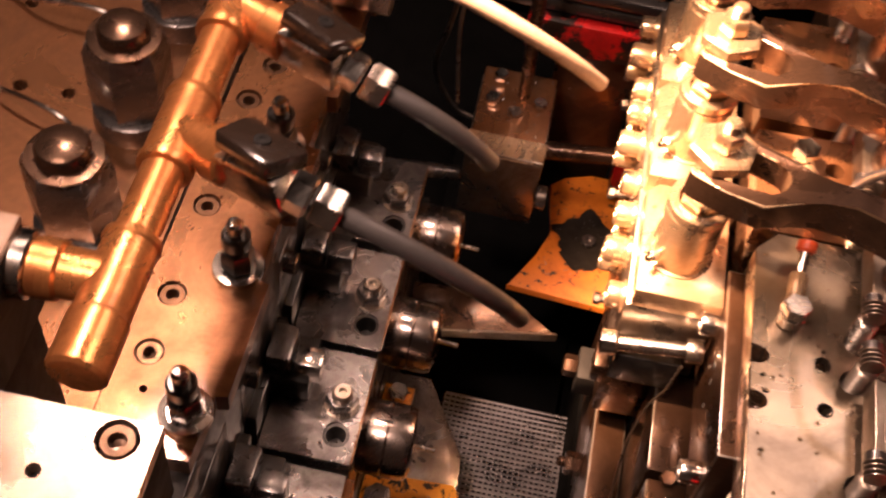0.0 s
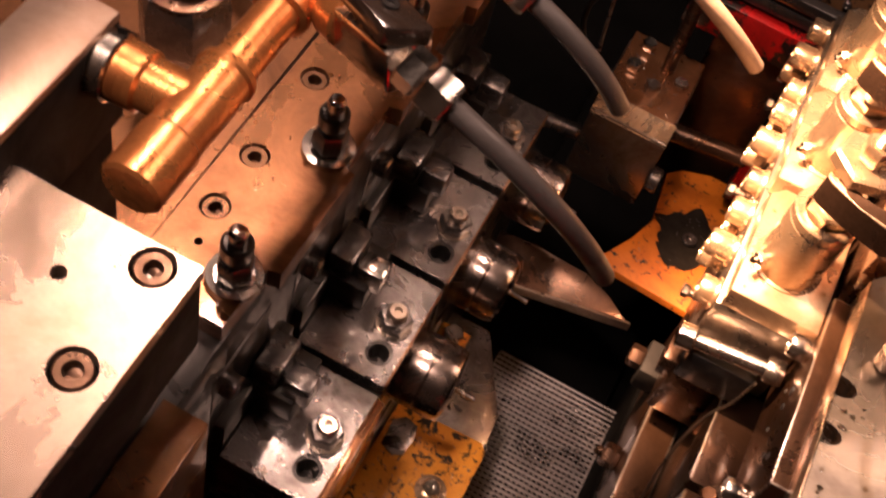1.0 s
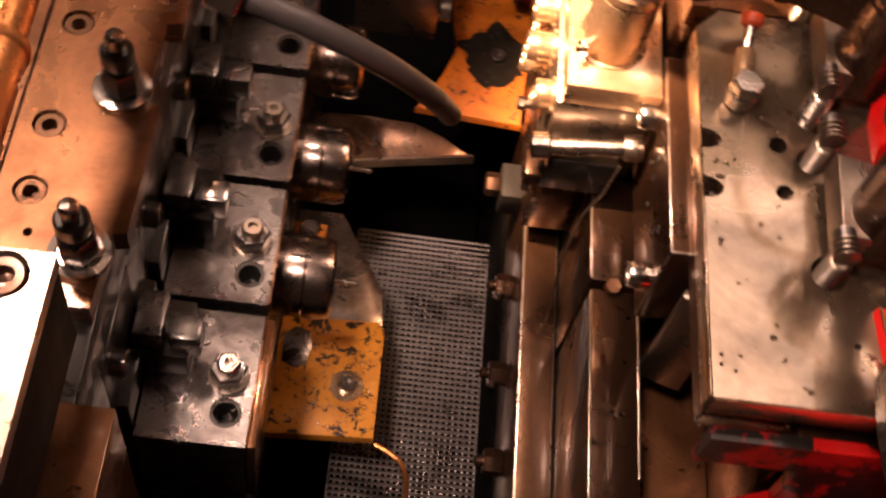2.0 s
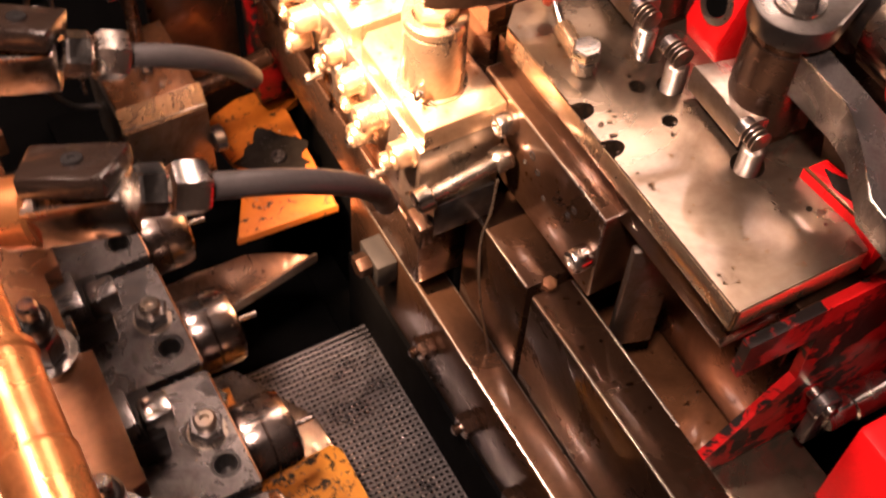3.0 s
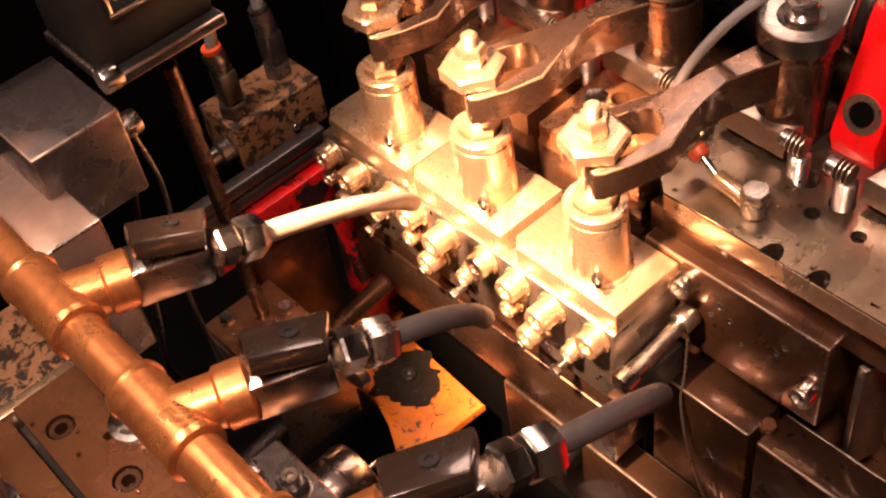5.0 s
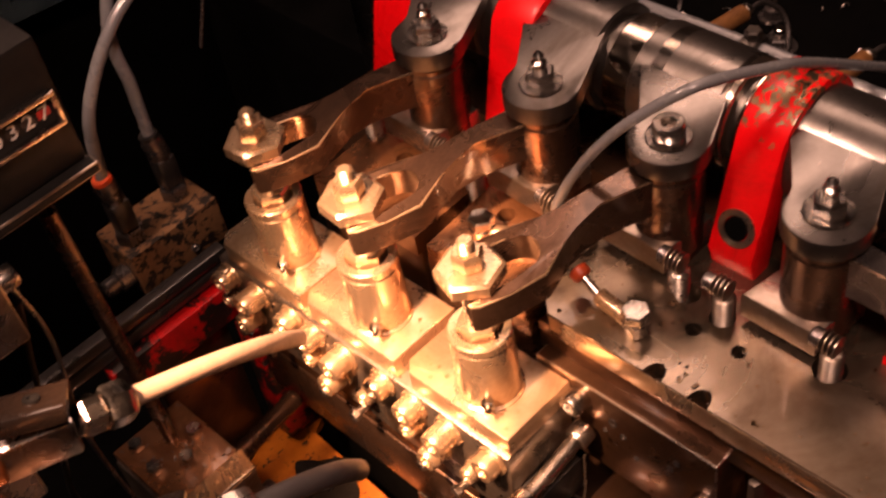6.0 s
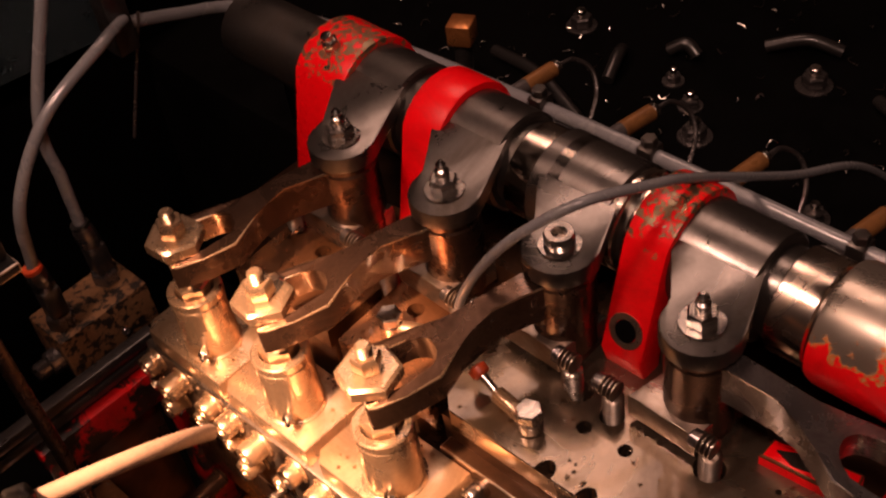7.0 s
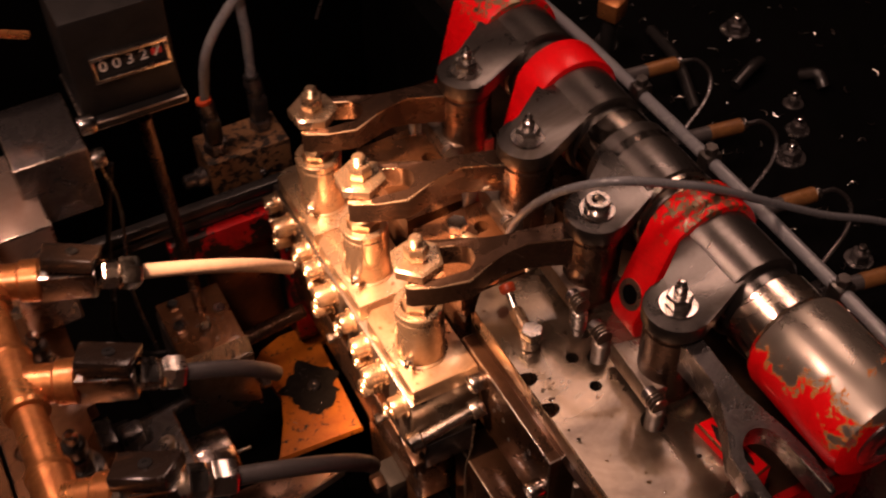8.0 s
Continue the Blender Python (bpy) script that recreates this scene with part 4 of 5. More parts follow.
part("grease_ring", prism(blob, -0.1949, -0.1945, 0.0), STAIN, sq, "burnt black grease round the screw")
part("screw", socket_head((-0.0190, 0.1265, -0.1944), (0, 0, 1), 0.0042, 0.0026), GUN, sq)
chute = thing("parts_chute", (-0.06, 0.06, -0.23), "worn steel parts chute with a pointed lip", "chute")
# darker floor, brighter lip: the chute's shadow and lit edge are put into colour
part("floor", prism([(-0.1120, 0.0430), (-0.1120, 0.0760), (-0.0880, 0.0770), (-0.0600, 0.0765), (-0.0450, 0.0700), (-0.0290, 0.0600)], -0.2000, -0.1965, 0.0005), FORGED, chute)
part("edge_lip", prism([(-0.1120, 0.0412), (-0.1120, 0.0428), (-0.0292, 0.0597), (-0.0280, 0.0582)], -0.2000, -0.1935, 0.0004), STEEL, chute, "folded lip, lit tone put into its colour")

mesh_bm = bmesh.new()
PITCH = 0.0031
for i in range(31):
    x = -0.082 + i * PITCH
    y1 = min(0.040, 0.048 - max(0, i - 6) * 0.0010)
    box(x - 0.0006, x + 0.0006, -0.125, y1, -0.2522, -0.2504, 0, mesh_bm)
for j in range(54):
    y = -0.124 + j * PITCH
    rod((-0.082, y, -0.2506), (0.0085, y, -0.2506), 0.0010, 6, 0.0003, mesh_bm)
solo("chip_screen", mesh_bm, MESHM, (-0.035, -0.04, -0.252), "wet woven metal chip screen over the tray", "screen", "", "stuff")
# black void under the screen, its shade painted as the tray's colour
solo("chip_tray", box(-0.1135, -0.0130, -0.24, 0.30, -0.2990, -0.288, 0.002), DARK, (-0.06, 0, -0.299), "oily chip tray under the screen, black with shade in its colour", "tray", "", "structure")

# ---- cross slide, rod and screw ----
cs = thing("cross_slide", (-0.077, 0.14, -0.17), "grey steel cross slide with a bright chamfered edge", "slide")
part("block", box(-0.0985, -0.0560, 0.1180, 0.1760, -0.1780, -0.1250, 0.0008), STEEL, cs)
bm = bmesh.new()
vs = [bm.verts.new(p) for p in ((-0.0985, 0.1175, -0.1265), (-0.0560, 0.1175, -0.1265), (-0.0560, 0.1265, -0.1180), (-0.0985, 0.1265, -0.1180), (-0.0985, 0.1265, -0.1265), (-0.0560, 0.1265, -0.1265))]
for f in ((0, 1, 2, 3), (0, 4, 5, 1), (3, 2, 5, 4), (0, 3, 4), (1, 5, 2)):
    bm.faces.new([vs[k] for k in f])
part("chamfer", bm, BRIGHT, cs, "bright worn chamfer along the slide")
part("top_plate", box(-0.0975, -0.0570, 0.1268, 0.1760, -0.1249, -0.1185, 0.0007), COPPERY, cs)
for x, y in ((-0.090, 0.150), (-0.064, 0.152), (-0.088, 0.168), (-0.076, 0.142)):
    part("screw", hexa((x, y, -0.1185), (0, 0, 1), 0.0070, 0.0050), CHROME, cs)
solo("feed_screw", thread((-0.0562, 0.1300, -0.1260), (-0.0165, 0.1300, -0.1200), 0.0052, 0.0013, 20), FORGED, (-0.056, 0.13, -0.126), "oily threaded feed screw beside the slide", "screw")
solo("feed_screw", thread((-0.150, 0.1150, -0.1500), (-0.0990, 0.1200, -0.1480), 0.0045, 0.0013, 18), GUN, (-0.15, 0.115, -0.15), "oily threaded feed screw beside the slide", "screw")
solo("upright_rod", rod((-0.0735, 0.1590, -0.1185), (-0.0795, 0.1500, 0.0480), 0.0036), FORGED, (-0.0735, 0.159, -0.1185), "brown steel rod standing on the cross slide", "rod")
solo("steel_collar", rod((-0.0560, 0.118, -0.152), (-0.050, 0.118, -0.152), 0.007), GUN, (-0.056, 0.118, -0.152), "dark collar at the slide's end", "collar")

# ---- counter and its bracket ----
cnt = thing("piece_counter", (-0.085, 0.15, 0.06), "black piece counter with white digits and one red wheel", "counter")
part("case", box(-0.1100, -0.0600, 0.1360, 0.1760, 0.0690, 0.1250, 0.0018), MATTSHADE, cnt)
# the flange's bevels are steel, a glint set against the black
part("base_flange", box(-0.1110, -0.0590, 0.1310, 0.1780, 0.0640, 0.0688, 0.0008, None, 1), (MATTSHADE, STEEL), cnt)
frame_bm = bmesh.new()
for d in ((-0.1005, -0.0625, 0.1335, 0.1362, 0.1015, 0.1035), (-0.1005, -0.0625, 0.1335, 0.1362, 0.0885, 0.0905), (-0.1005, -0.0985, 0.1335, 0.1362, 0.0906, 0.1014), (-0.0645, -0.0625, 0.1335, 0.1362, 0.0906, 0.1014)):
    box(*d, 0.0003, frame_bm)
part("window_frame", frame_bm, CHROME, cnt)
for k in range(5):
    x = -0.0978 + 0.0066 * k
    wheel = part("digit_wheel", rod((x, 0.1440, 0.0960), (x + 0.0062, 0.1440, 0.0960), 0.0082, 28), REDDIGIT if k == 4 else BLACK, cnt)
    text = bpy.data.curves.new("digit", "FONT")
    text.body, text.size, text.extrude, text.align_x, text.align_y = "00327"[k], 0.0085, 0.0002, "CENTER", "CENTER"
    glyph = new("digit", text)
    bpy.context.view_layer.update()
    me = bpy.data.meshes.new_from_object(glyph.evaluated_get(bpy.context.evaluated_depsgraph_get()))
    bpy.data.objects.remove(glyph)
    bm = bmesh.new()
    bm.from_mesh(me)
    bmesh.ops.transform(bm, matrix=pose(x + 0.0031, 0.1355, 0.0962, 90), verts=bm.verts[:])
    part("digit", bm, WHITE, wheel, "white digit")

br = thing("counter_bracket", (-0.135, 0.14, -0.02), "grey milled bracket blocks with cap screws holding the counter", "bracket")
# both blocks have steel bevels as painted edge highlights
part("block", box(-0.1500, -0.1140, 0.1220, 0.1700, 0.0250, 0.0640, 0.0010, None, 1), (GUN, STEEL), br)
part("foot", box(-0.1700, -0.1420, 0.1000, 0.1600, -0.0240, 0.0450, 0.0012, None, 1), (WHITEB, STEEL), br)
for z in (0.0500, 0.0720):
    part("cap_screw", socket_head((-0.1139, 0.1290, z), (1, 0, 0), 0.0050, 0.0075), CHROME, br)
bm = sweep([(-0.110, 0.130, 0.047), (-0.106, 0.132, 0.010), (-0.112, 0.135, -0.05), (-0.108, 0.135, -0.11)], 0.0010, 8)
solo("bracket_wire", bm, GUN, (-0.110, 0.130, 0.047), "thin dark wire hanging from the bracket", "wire")
cu = thing("brass_union", (-0.150, 0.180, 0.115), "worn brass pipe union beside the counter", "pipe fitting")
part("nut", hexa((-0.150, 0.180, 0.120), (1, 0, 0.1), 0.016, 0.012), BRASS, cu)
part("pipe", rod((-0.175, 0.180, 0.119), (-0.130, 0.180, 0.121), 0.0058), BRASS, cu)
part("copper_pipe", sweep([(-0.165, 0.172, 0.100), (-0.140, 0.170, 0.108), (-0.120, 0.172, 0.100)], 0.0022, 10), BRASS, cu)

# ---- speckled bracket, red frame, guide bars ----
spk = thing("speckled_block", (-0.017, 0.20, -0.06), "cream block speckled with black grease and small screws", "block")
part("block", box(-0.0430, 0.0090, 0.1920, 0.2220, -0.0640, -0.0380, 0.0010), CANVAS, spk)
part("screw", socket_head((-0.0110, 0.1919, -0.0560), (0, -1, 0), 0.0022, 0.002), GUN, spk)
part("side_screw", lathe((-0.0440, 0.2000, -0.0520), (-1, 0, 0), [(0.0062, 0), (0.0062, 0.006), (0.0045, 0.007), (0.0045, 0.013), (0.0038, 0.014)], 20), GUN, spk)
for n, (x, y, ring) in enumerate(((-0.0340, 0.2030, True), (-0.0020, 0.2100, False))):
    t = thing("hose_elbow", (x, y, -0.038), "black push-in elbow with a red release ring" if ring else "black push-in elbow fitting", "pipe fitting", "push-in elbows")
    part("base", hexa((x, y, -0.0378), (0, 0, 1), 0.0125, 0.0080), GUN, t)
    part("body", box(x - 0.0050, x + 0.0050, y - 0.0050, y + 0.0050, -0.0298, -0.0120, 0.0015), BLACK, t)
    part("socket", lathe((x, y, -0.0125), (-0.1, 0.1, 1), [(0.0050, 0), (0.0054, 0.001), (0.0054, 0.010), (0.0045, 0.012)], 20), GUN, t)
    part("release_ring", lathe((x - 0.001, y + 0.001, -0.0010), (-0.1, 0.1, 1), [(0.0042, 0), (0.0048, 0.0008), (0.0048, 0.0028), (0.0034, 0.0032)], 20), ORANGE if ring else BLACK, t)
air = sweep([(-0.0350, 0.2040, 0.0000), (-0.0260, 0.2080, 0.0330), (0.0020, 0.2100, 0.0640), (0.0400, 0.2130, 0.0790), (0.0640, 0.2300, 0.0740)], 0.0030, 12, 10)
solo("air_tube", air, TUBE, (-0.0350, 0.2040, 0.0), "smoky grey plastic air tube from the red-ringed elbow", "tube")
air = sweep([(-0.0030, 0.2110, 0.0000), (-0.0020, 0.2110, 0.0300), (0.0010, 0.2160, 0.0600), (0.0260, 0.2180, 0.1130), (0.0500, 0.2200, 0.1600), (0.0700, 0.30, 0.28)], 0.0030, 12, 10)
solo("air_tube", air, TUBE, (-0.0030, 0.2110, 0.0), "smoky grey plastic air tube rising from an elbow", "tube")
# frame bar and post: grease, with the shadowed side's dimness in the paint
solo("red_frame_bar", box(-0.0800, 0.0080, 0.1780, 0.1860, -0.1000, -0.0780, 0.001), REDGREASESHADE, (-0.03, 0.182, -0.1), "greasy red painted frame bar behind the cross slide, darkened with shade", "frame bar")
solo("red_frame_post", box(-0.0130, 0.0090, 0.1620, 0.1775, -0.1900, -0.1000, 0.0015), REDGREASESHADE, (0, 0.17, -0.19), "red painted frame post with greasy stains, darkened with shade", "frame post")
solo("red_frame_plate", box(-0.0600, -0.0135, 0.1850, 0.1900, -0.2300, -0.1010, 0.001), BROWN, (-0.035, 0.187, -0.23), "brown stained plate inside the red frame", "plate")
for z in (-0.0720, -0.0630):
    solo("guide_bar", box(-0.1300, 0.0000, 0.1830, 0.1900, z - 0.0035, z + 0.0035, 0.0010), BLACK, (-0.065, 0.186, z), "wet dark guide bar in front of the back wall", "guide bar", "guide bars")
solo("far_speckled_plate", box(-0.2600, -0.1530, 0.1250, 0.1700, -0.0500, -0.0300, 0.001), CANVAS, (-0.2, 0.15, -0.05), "cream plate speckled with grease at the bed's far end", "plate")
solo("edge_rail", box(-0.2600, -0.1530, 0.1170, 0.1230, -0.0380, -0.0270, 0.0008), BRIGHT, (-0.2, 0.12, -0.038), "bright steel rail along the bed plate's end", "rail")

# ---- behind the shaft: conduit, amber fittings, tubes ----
solo("conduit_bar", sweep([(0.150, -0.30, 0.046), (0.158, -0.20, 0.0415), (0.1620, -0.09, 0.0385), (0.1620, 0.02, 0.0375), (0.1615, 0.13, 0.0335), (0.1580, 0.195, 0.0290), (0.136, 0.240, 0.0370), (0.100, 0.243, 0.052), (0.0640, 0.236, 0.0690)], 0.0034, 14, 10), TUBE, (0.162, 0, 0.03), "grey conduit running along behind the shaft", "conduit")
solo("shaft_guard", box(0.1480, 0.1560, -0.24, 0.24, -0.075, 0.0240, 0.001), GUN, (0.152, 0, -0.075), "dark steel guard strip behind the shaft", "guard")


def amber_fitting(y, tilt):
    t = thing("lubricator", (0.18, y, -0.07), "amber-tipped lubricator fitting on the dark bed", "lubricator", "lubricators behind the shaft")
    d = Vector((1, -0.15 - tilt, 0.02)).normalized()
    p = Vector((0.1820, y, 0.0020))
    part("stem", rod(p, p + d * 0.024, 0.0042), HOSE, t)
    part("amber_tube", rod(p + d * 0.020, p + d * 0.040, 0.0044), AMBER, t)
    q = p + d * 0.043
    part("tail_pipe", sweep([q, q + Vector((0.010, -0.002, -0.001)), q + Vector((0.016, -0.009, -0.009)), q + Vector((0.010, -0.016, -0.020)), q + Vector((-0.006, -0.020, -0.034))], 0.0013, 10, 8), GUN, t, "thin curled oil pipe")
    part("end_cap", rod(p + d * 0.040, p + d * 0.043, 0.0040), CHROME, t)
    part("clip", box(0.1580, 0.1830, y - 0.006, y + 0.006, -0.0080, 0.0060, 0.001), GUN, t)
    part("leg", box(0.1600, 0.1780, y - 0.007, y + 0.007, -0.0702, -0.0078, 0.001), BLACK, t)
    return t


for n, y in enumerate((0.1050, 0.0440, -0.0200, -0.0810, -0.142)):
    amber_fitting(y, 0.04 * (n % 2))
tube = sweep([(0.0590, 0.0140, -0.0020), (0.0560, 0.0080, 0.0280), (0.0620, -0.0120, 0.0640), (0.0780, -0.0360, 0.0870), (0.1070, -0.0480, 0.0820), (0.1290, -0.0520, 0.0715), (0.1900, -0.0580, 0.0320), (0.2500, -0.0620, -0.0040), (0.3100, -0.0700, -0.0690)], 0.0021, 12, 10)
solo("oil_tube", tube, TUBE, (0.06, 0.002, -0.002), "clear grey plastic oil tube arching over the shaft", "tube")
bolt = thing("square_bolt", (0.213, 0.158, -0.07), "worn square-headed bolt on a post", "bolt")
part("post", rod((0.212, 0.160, -0.0702), (0.214, 0.157, 0.002), 0.005), BLACK, bolt)
part("head", turned(box(0.207, 0.221, 0.150, 0.164, 0.002, 0.015, 0.0015), (0.214, 0.157, 0), 25), BRASS, bolt)


def bed_bolt(x, y, size, turn):
    t = thing("bed_bolt", (x, y, -0.0702), "dark oily hexagon bolt on the black bed", "bolt", "bolts on the black bed")
    part("washer", lathe((x, y, -0.0701), (0, 0, 1), [(size * 0.85, 0), (size * 0.85, 0.0012), (size * 0.4, 0.0014)], 22), GUN, t)
    part("head", hexa((x, y, -0.0688), (0, 0, 1), size, size * 0.6, None, 6, turn), GUN, t)
    part("stud", rod((x, y, -0.0690 + size * 0.6), (x, y, -0.0640 + size * 0.6), size * 0.26), CHROME, t)
    return t


for n, (x, y, size) in enumerate(((0.290, 0.058, 0.012), (0.311, 0.076, 0.009), (0.325, 0.098, 0.008), (0.367, 0.029, 0.013), (0.270, -0.030, 0.010), (0.300, -0.120, 0.012), (0.340, 0.180, 0.012), (0.250, 0.210, 0.011))):
    bed_bolt(x, y, size, 0.4 * n)
for x0, y0, x1, y1 in ((0.300, 0.128, 0.330, 0.140), (0.345, 0.116, 0.350, 0.098), (0.380, 0.070, 0.400, 0.030), (0.262, 0.120, 0.285, 0.205), (0.330, -0.060, 0.370, -0.010)):
    bm = sweep([(x0, y0, -0.0660), ((x0 + x1) / 2 + 0.003, (y0 + y1) / 2, -0.0610), (x1, y1, -0.0660)], 0.0040, 12, 6)
    solo("bed_pipe", bm, BLACK, (x0, y0, -0.066), "short dark oily pipe lying on the black bed", "pipe", "pipes on the black bed")
for y in (0.055, -0.006, -0.105):
    bm = box(0.1570, 0.1670, y - 0.004, y + 0.004, 0.0235, 0.0430, 0.0012)
    hexa((0.1620, y, 0.0430), (0, 0, 1), 0.0062, 0.0040, bm)
    solo("conduit_clip", bm, CAST, (0.162, y, 0.03), "small steel clip holding the grey conduit", "clip", "conduit clips")

random.seed(4)
swarf = bmesh.new()
for k in range(240):
    x, y = random.uniform(0.17, 0.45), random.uniform(-0.25, 0.36)
    a, r = random.uniform(0, 6.28), random.uniform(0.002, 0.008)
    z = -0.0695
    p = [Vector((x + r * math.cos(a + 0.7 * j) * (j / 3), y + r * math.sin(a + 0.7 * j) * (j / 3), z + random.uniform(0, 0.003))) for j in range(4)]
    sweep(p, 0.0004, 4, 2, swarf)
solo("swarf", swarf, CHROME, (0.3, 0.05, -0.07), "scattered bright metal swarf on the black bed", "swarf", "", "stuff")

wall_xz = [(0.030, -0.0135), (0.150, -0.0135), (0.150, -0.114), (0.028, -0.114), (0.028, -0.104), (0.066, -0.062), (0.064, -0.032), (0.030, -0.032)]
bm = bmesh.new()
fore = [bm.verts.new((x, -0.1592, z)) for x, z in wall_xz]
rear = [bm.verts.new((x, -0.1550, z)) for x, z in wall_xz]
for k in range(8):
    bm.faces.new((fore[k], fore[(k + 1) % 8], rear[(k + 1) % 8], rear[k]))
bm.faces.new(fore), bm.faces.new(rear)
solo("red_end_wall", bm, REDGREASESHADE, (0.09, -0.157, -0.114), "greasy red painted end wall with a braced opening", "casting", "", "structure")
tog = thing("toggle_link", (0.080, -0.166, -0.085), "wet grey steel link with a cross rod on the red wall", "link")
part("link", lathe((0.080, -0.1640, -0.080), (0, -1, 0), [(0.0060, 0), (0.0066, 0.0008), (0.0066, 0.0052), (0.0060, 0.006)], 24, box(0.0750, 0.0850, -0.1698, -0.1642, -0.1040, -0.0800, 0.0012)), GUN, tog)
part("pin", rod((0.080, -0.1592, -0.080), (0.080, -0.1720, -0.080), 0.0030), CHROME, tog)
part("cross_rod", lathe((0.0852, -0.1670, -0.096), (1, 0, 0.05), [(0.0050, 0), (0.0056, 0.001), (0.0056, 0.012), (0.0070, 0.0125), (0.0070, 0.030), (0.0062, 0.031), (0.0040, 0.0312), (0.0040, 0.040), (0.003, 0.041)], 24), CHROME, tog)
solo("end_casting", box(0.0420, 0.0830, -0.30, -0.1560, -0.30, -0.1150, 0.002), PLATE, (0.06, -0.22, -0.3), "grey oily casting at the slideway end", "casting", "", "structure")

WET = mat("wet_dark_sheet", (0.04, 0.065, 0.075), 0.16, 0.6, (0.015, 0.022, 0.026), 0.5, 120, 3.0, 0.5)
bm = bmesh.new()
pts = [(-0.10, -0.015), (0.050, -0.030), (0.140, -0.040), (0.170, 0.060), (-0.10, 0.080)]
lo = [bm.verts.new((x, 0.398, z)) for x, z in pts]
hi = [bm.verts.new((x, 0.418, z)) for x, z in pts]
for k in range(5):
    bm.faces.new((lo[k], lo[(k + 1) % 5], hi[(k + 1) % 5], hi[k]))
bm.faces.new(lo), bm.faces.new(hi)
solo("splash_sheet", bm, WET, (0.03, 0.41, -0.04), "wet dark splash sheet on the back wall", "sheet", "", "structure")
solo("hanging_bracket", box(0.0560, 0.0680, 0.2290, 0.2420, 0.0560, 0.1400, 0.001), BLACK, (0.062, 0.235, 0.056), "black hanging bracket that holds the tubes", "bracket")
wire = sweep([(-0.300, 0.012, -0.0262), (-0.288, 0.006, -0.018), (-0.261, -0.003, -0.015), (-0.250, -0.006, -0.022), (-0.246, -0.008, -0.0262)], 0.0011, 8)
solo("steel_wire", wire, CHROME, (-0.30, 0.012, -0.026), "thin bright wire lying on the bed plate", "wire")
wire = sweep([(-0.310, 0.066, -0.0262), (-0.290, 0.058, -0.015), (-0.262, 0.056, -0.013), (-0.252, 0.052, -0.024)], 0.0013, 8)
solo("steel_wire", wire, CHROME, (-0.31, 0.066, -0.026), "thin bright wire lying on the bed plate", "wire")

cable = sweep([(-0.1000, 0.168, 0.010), (-0.1130, 0.166, -0.040), (-0.1200, 0.165, -0.084), (-0.1250, 0.165, -0.116), (-0.1130, 0.165, -0.144), (-0.0990, 0.165, -0.152)], 0.0016, 8)
solo("black_cable", cable, BLACK, (-0.085, 0.165, -0.1175), "thin black cable looping down to the cross slide", "cable")

wire = sweep([(0.0130, -0.0335, -0.0560), (0.0110, -0.0345, -0.0740), (0.0060, -0.0370, -0.0900), (0.0030, -0.0450, -0.1150), (0.0040, -0.0560, -0.1478)], 0.0006, 8)
solo("lock_wire", wire, STEEL, (0.013, -0.0335, -0.056), "thin steel lock wire hanging from the tie bolt", "wire")

rod_bm = rod((0.0753, 0.235, 0.0704), (0.0499, 0.235, 0.0079), 0.0009, 10)
solo("dangling_wire", rod_bm, GUN, (0.0753, 0.235, 0.0704), "thin dark wire hanging from the black bracket", "wire")
solo("speckled_red_casting", box(-0.1850, -0.1520, -0.1645, -0.1440, -0.1751, -0.1680, 0.001), REDGREASESHADE, (-0.17, -0.155, -0.1751), "greasy speckled red casting below the coppery block", "casting", "", "structure")
tab = sweep([(-0.0630, -0.1005, -0.2030), (-0.0560, -0.1040, -0.2025), (-0.0500, -0.1080, -0.2040), (-0.0470, -0.1140, -0.2090), (-0.0462, -0.1200, -0.2160)], 0.0013, 8)
solo("bent_tab", tab, BRASS, (-0.063, -0.1005, -0.203), "bent yellowish metal tab at the guard plate's corner", "tab")

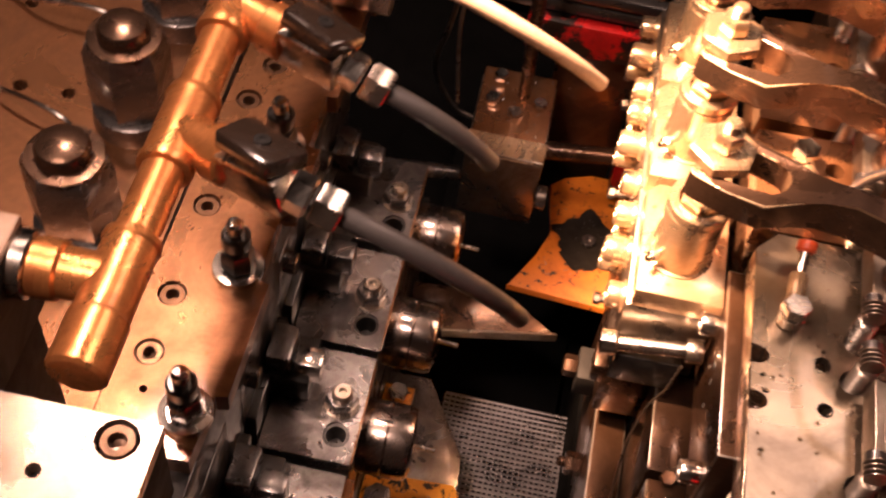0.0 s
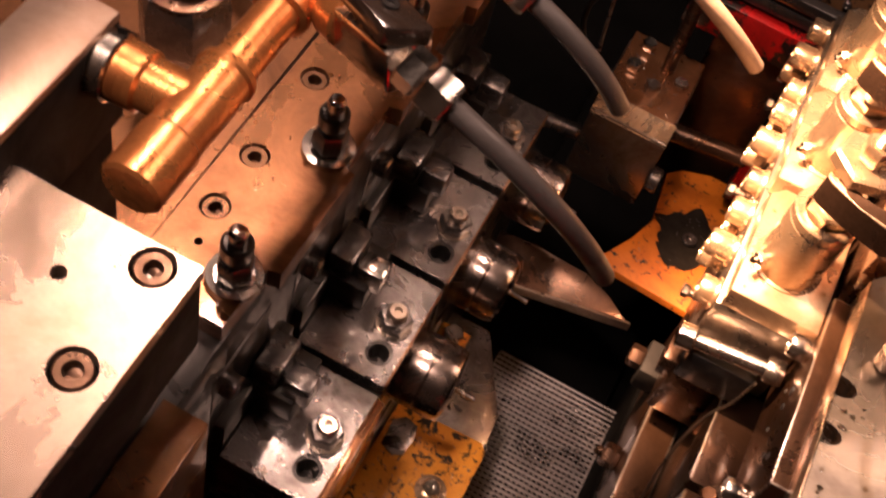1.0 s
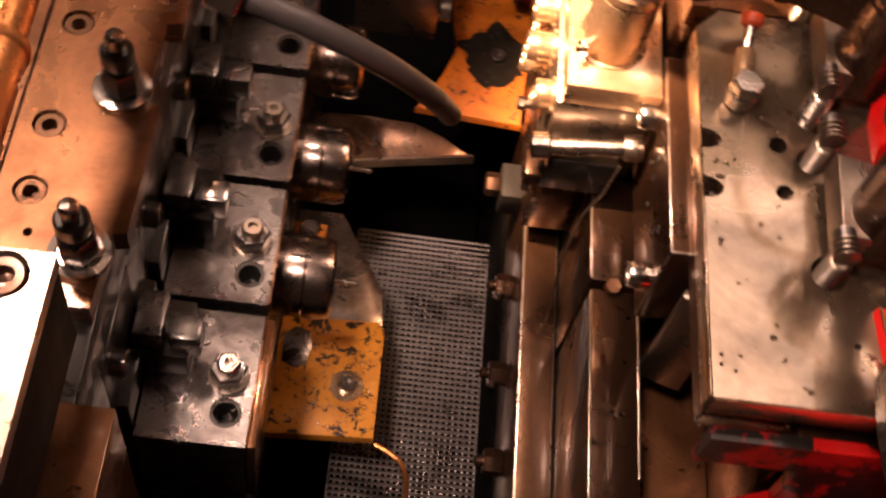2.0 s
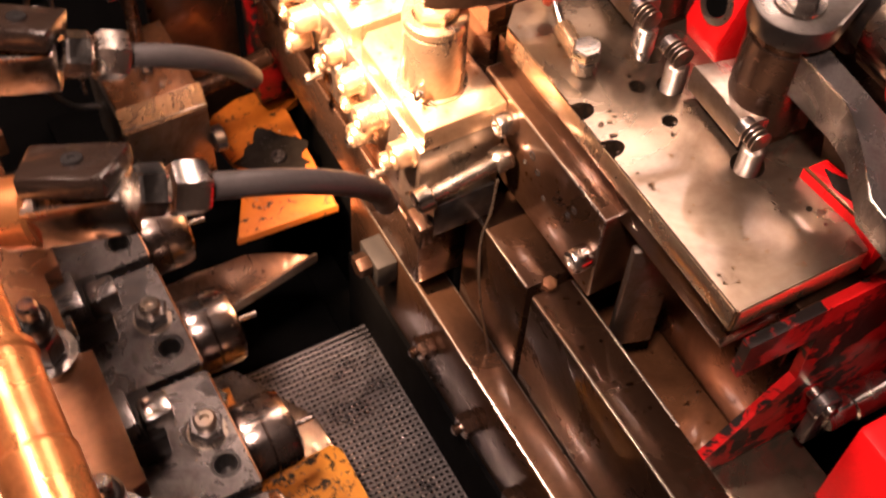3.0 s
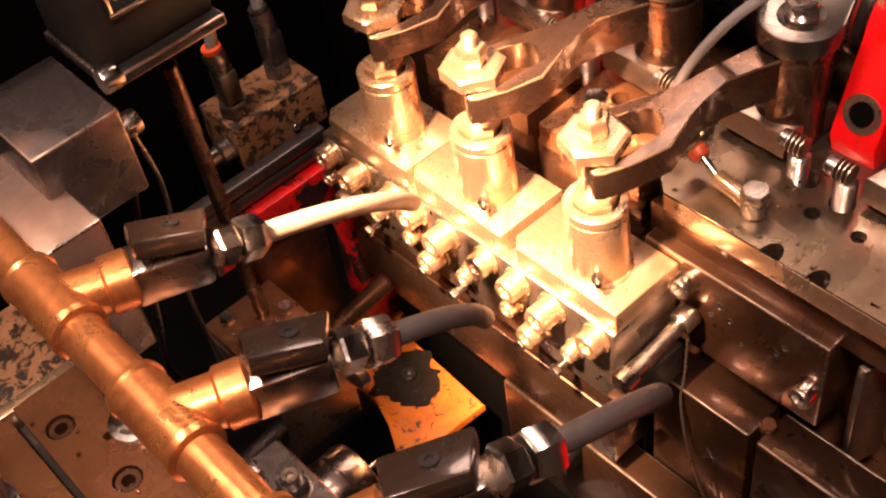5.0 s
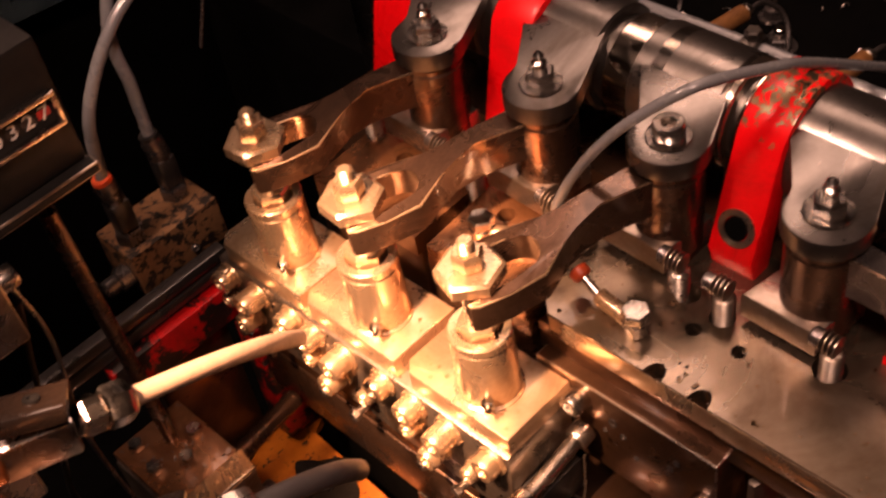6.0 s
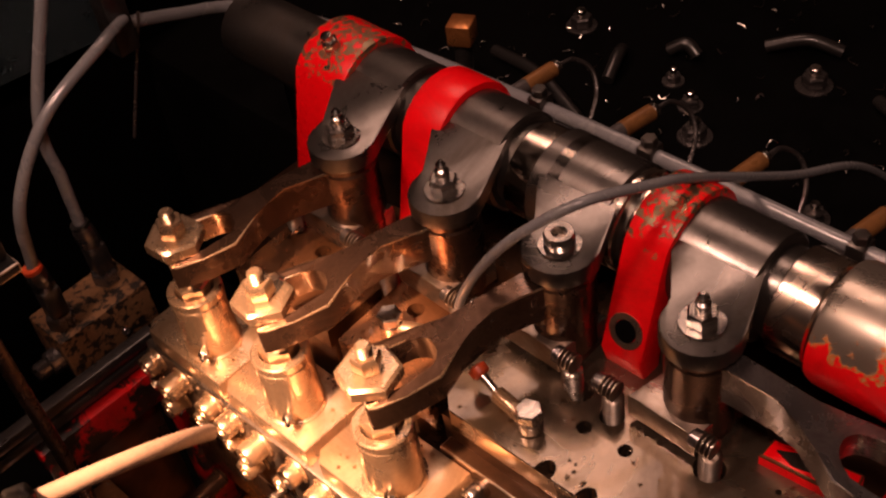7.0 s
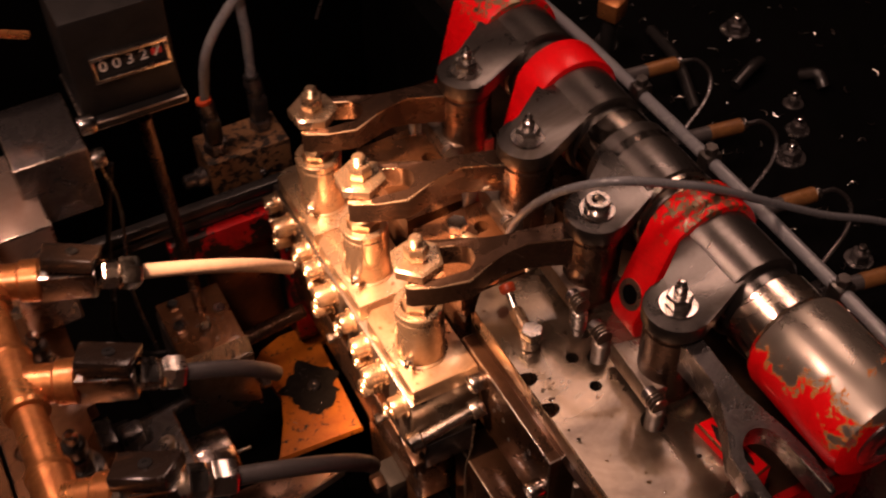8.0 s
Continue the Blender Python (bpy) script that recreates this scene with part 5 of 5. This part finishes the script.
# ---- oil drops and chips ----
OIL = bpy.data.materials.new("clear_oil")
OIL.use_nodes = True
film = OIL.node_tree.nodes["Principled BSDF"].inputs
film["Base Color"].default_value, film["Roughness"].default_value = (0.95, 0.80, 0.60, 1), 0.03
film["Transmission Weight"].default_value, film["IOR"].default_value = 1.0, 1.46
random.seed(9)
drops = bmesh.new()
for x0, x1, y0, y1, z, count in ((0.029, 0.078, -0.149, -0.010, 0.0, 70), (-0.012, 0.020, -0.018, 0.150, -0.0275, 34), (0.030, 0.062, 0.005, 0.125, -0.0015, 40), (-0.198, -0.163, -0.16, 0.11, -0.0240, 60), (-0.152, -0.117, -0.138, -0.09, -0.1140, 26), (-0.152, -0.117, -0.078, -0.03, -0.1140, 22), (0.010, 0.026, -0.15, -0.075, -0.0835, 30), (0.039, 0.063, -0.148, -0.02, -0.1190, 60)):
    for k in range(count):
        r = random.uniform(0.0003, 0.0011)
        lathe((random.uniform(x0, x1), random.uniform(y0, y1), z - 0.00005), (0, 0, 1), [(r, 0), (r * 0.92, r * 0.3), (r * 0.6, r * 0.5), (0, r * 0.58)], 8, drops)
for k in range(46):
    r = random.uniform(0.0004, 0.0011)
    lathe((0.02255, random.uniform(-0.086, -0.006), random.uniform(-0.070, -0.027)), (-1, 0, 0), [(r, 0), (r * 0.92, r * 0.3), (r * 0.6, r * 0.5), (0, r * 0.58)], 8, drops)
for k in range(30):
    r = random.uniform(0.0004, 0.0010)
    lathe((-0.0155, random.uniform(-0.018, 0.15), random.uniform(-0.080, -0.041)), (-1, 0, 0), [(r, 0), (r * 0.92, r * 0.3), (r * 0.6, r * 0.5), (0, r * 0.58)], 8, drops)
solo("oil_drops", drops, OIL, (0, 0, -0.1), "scattered glossy amber oil drops on the steel faces", "oil drops", "", "stuff")
chips = bmesh.new()
for x0, x1, y0, y1, z, count in ((-0.110, -0.066, -0.098, -0.046, -0.2000, 90), (-0.105, -0.070, -0.035, 0.010, -0.2065, 30), (-0.150, -0.118, -0.135, -0.095, -0.1140, 30), (-0.045, -0.008, 0.082, 0.150, -0.1950, 30), (-0.096, -0.058, 0.128, 0.175, -0.1185, 30), (-0.075, -0.01, -0.11, 0.03, -0.2496, 80)):
    for k in range(count):
        x, y, a, r = random.uniform(x0, x1), random.uniform(y0, y1), random.uniform(0, 6.28), random.uniform(0.0008, 0.003)
        p = [Vector((x + r * j / 3 * math.cos(a + 0.5 * j), y + r * j / 3 * math.sin(a + 0.5 * j), z + 0.0002 + 0.0003 * (j % 2))) for j in range(4)]
        sweep(p, 0.00022, 4, 1, chips)
solo("metal_chips", chips, GUN, (-0.08, 0, -0.2), "fine dark metal chips lying on the plates", "metal chips", "", "stuff")
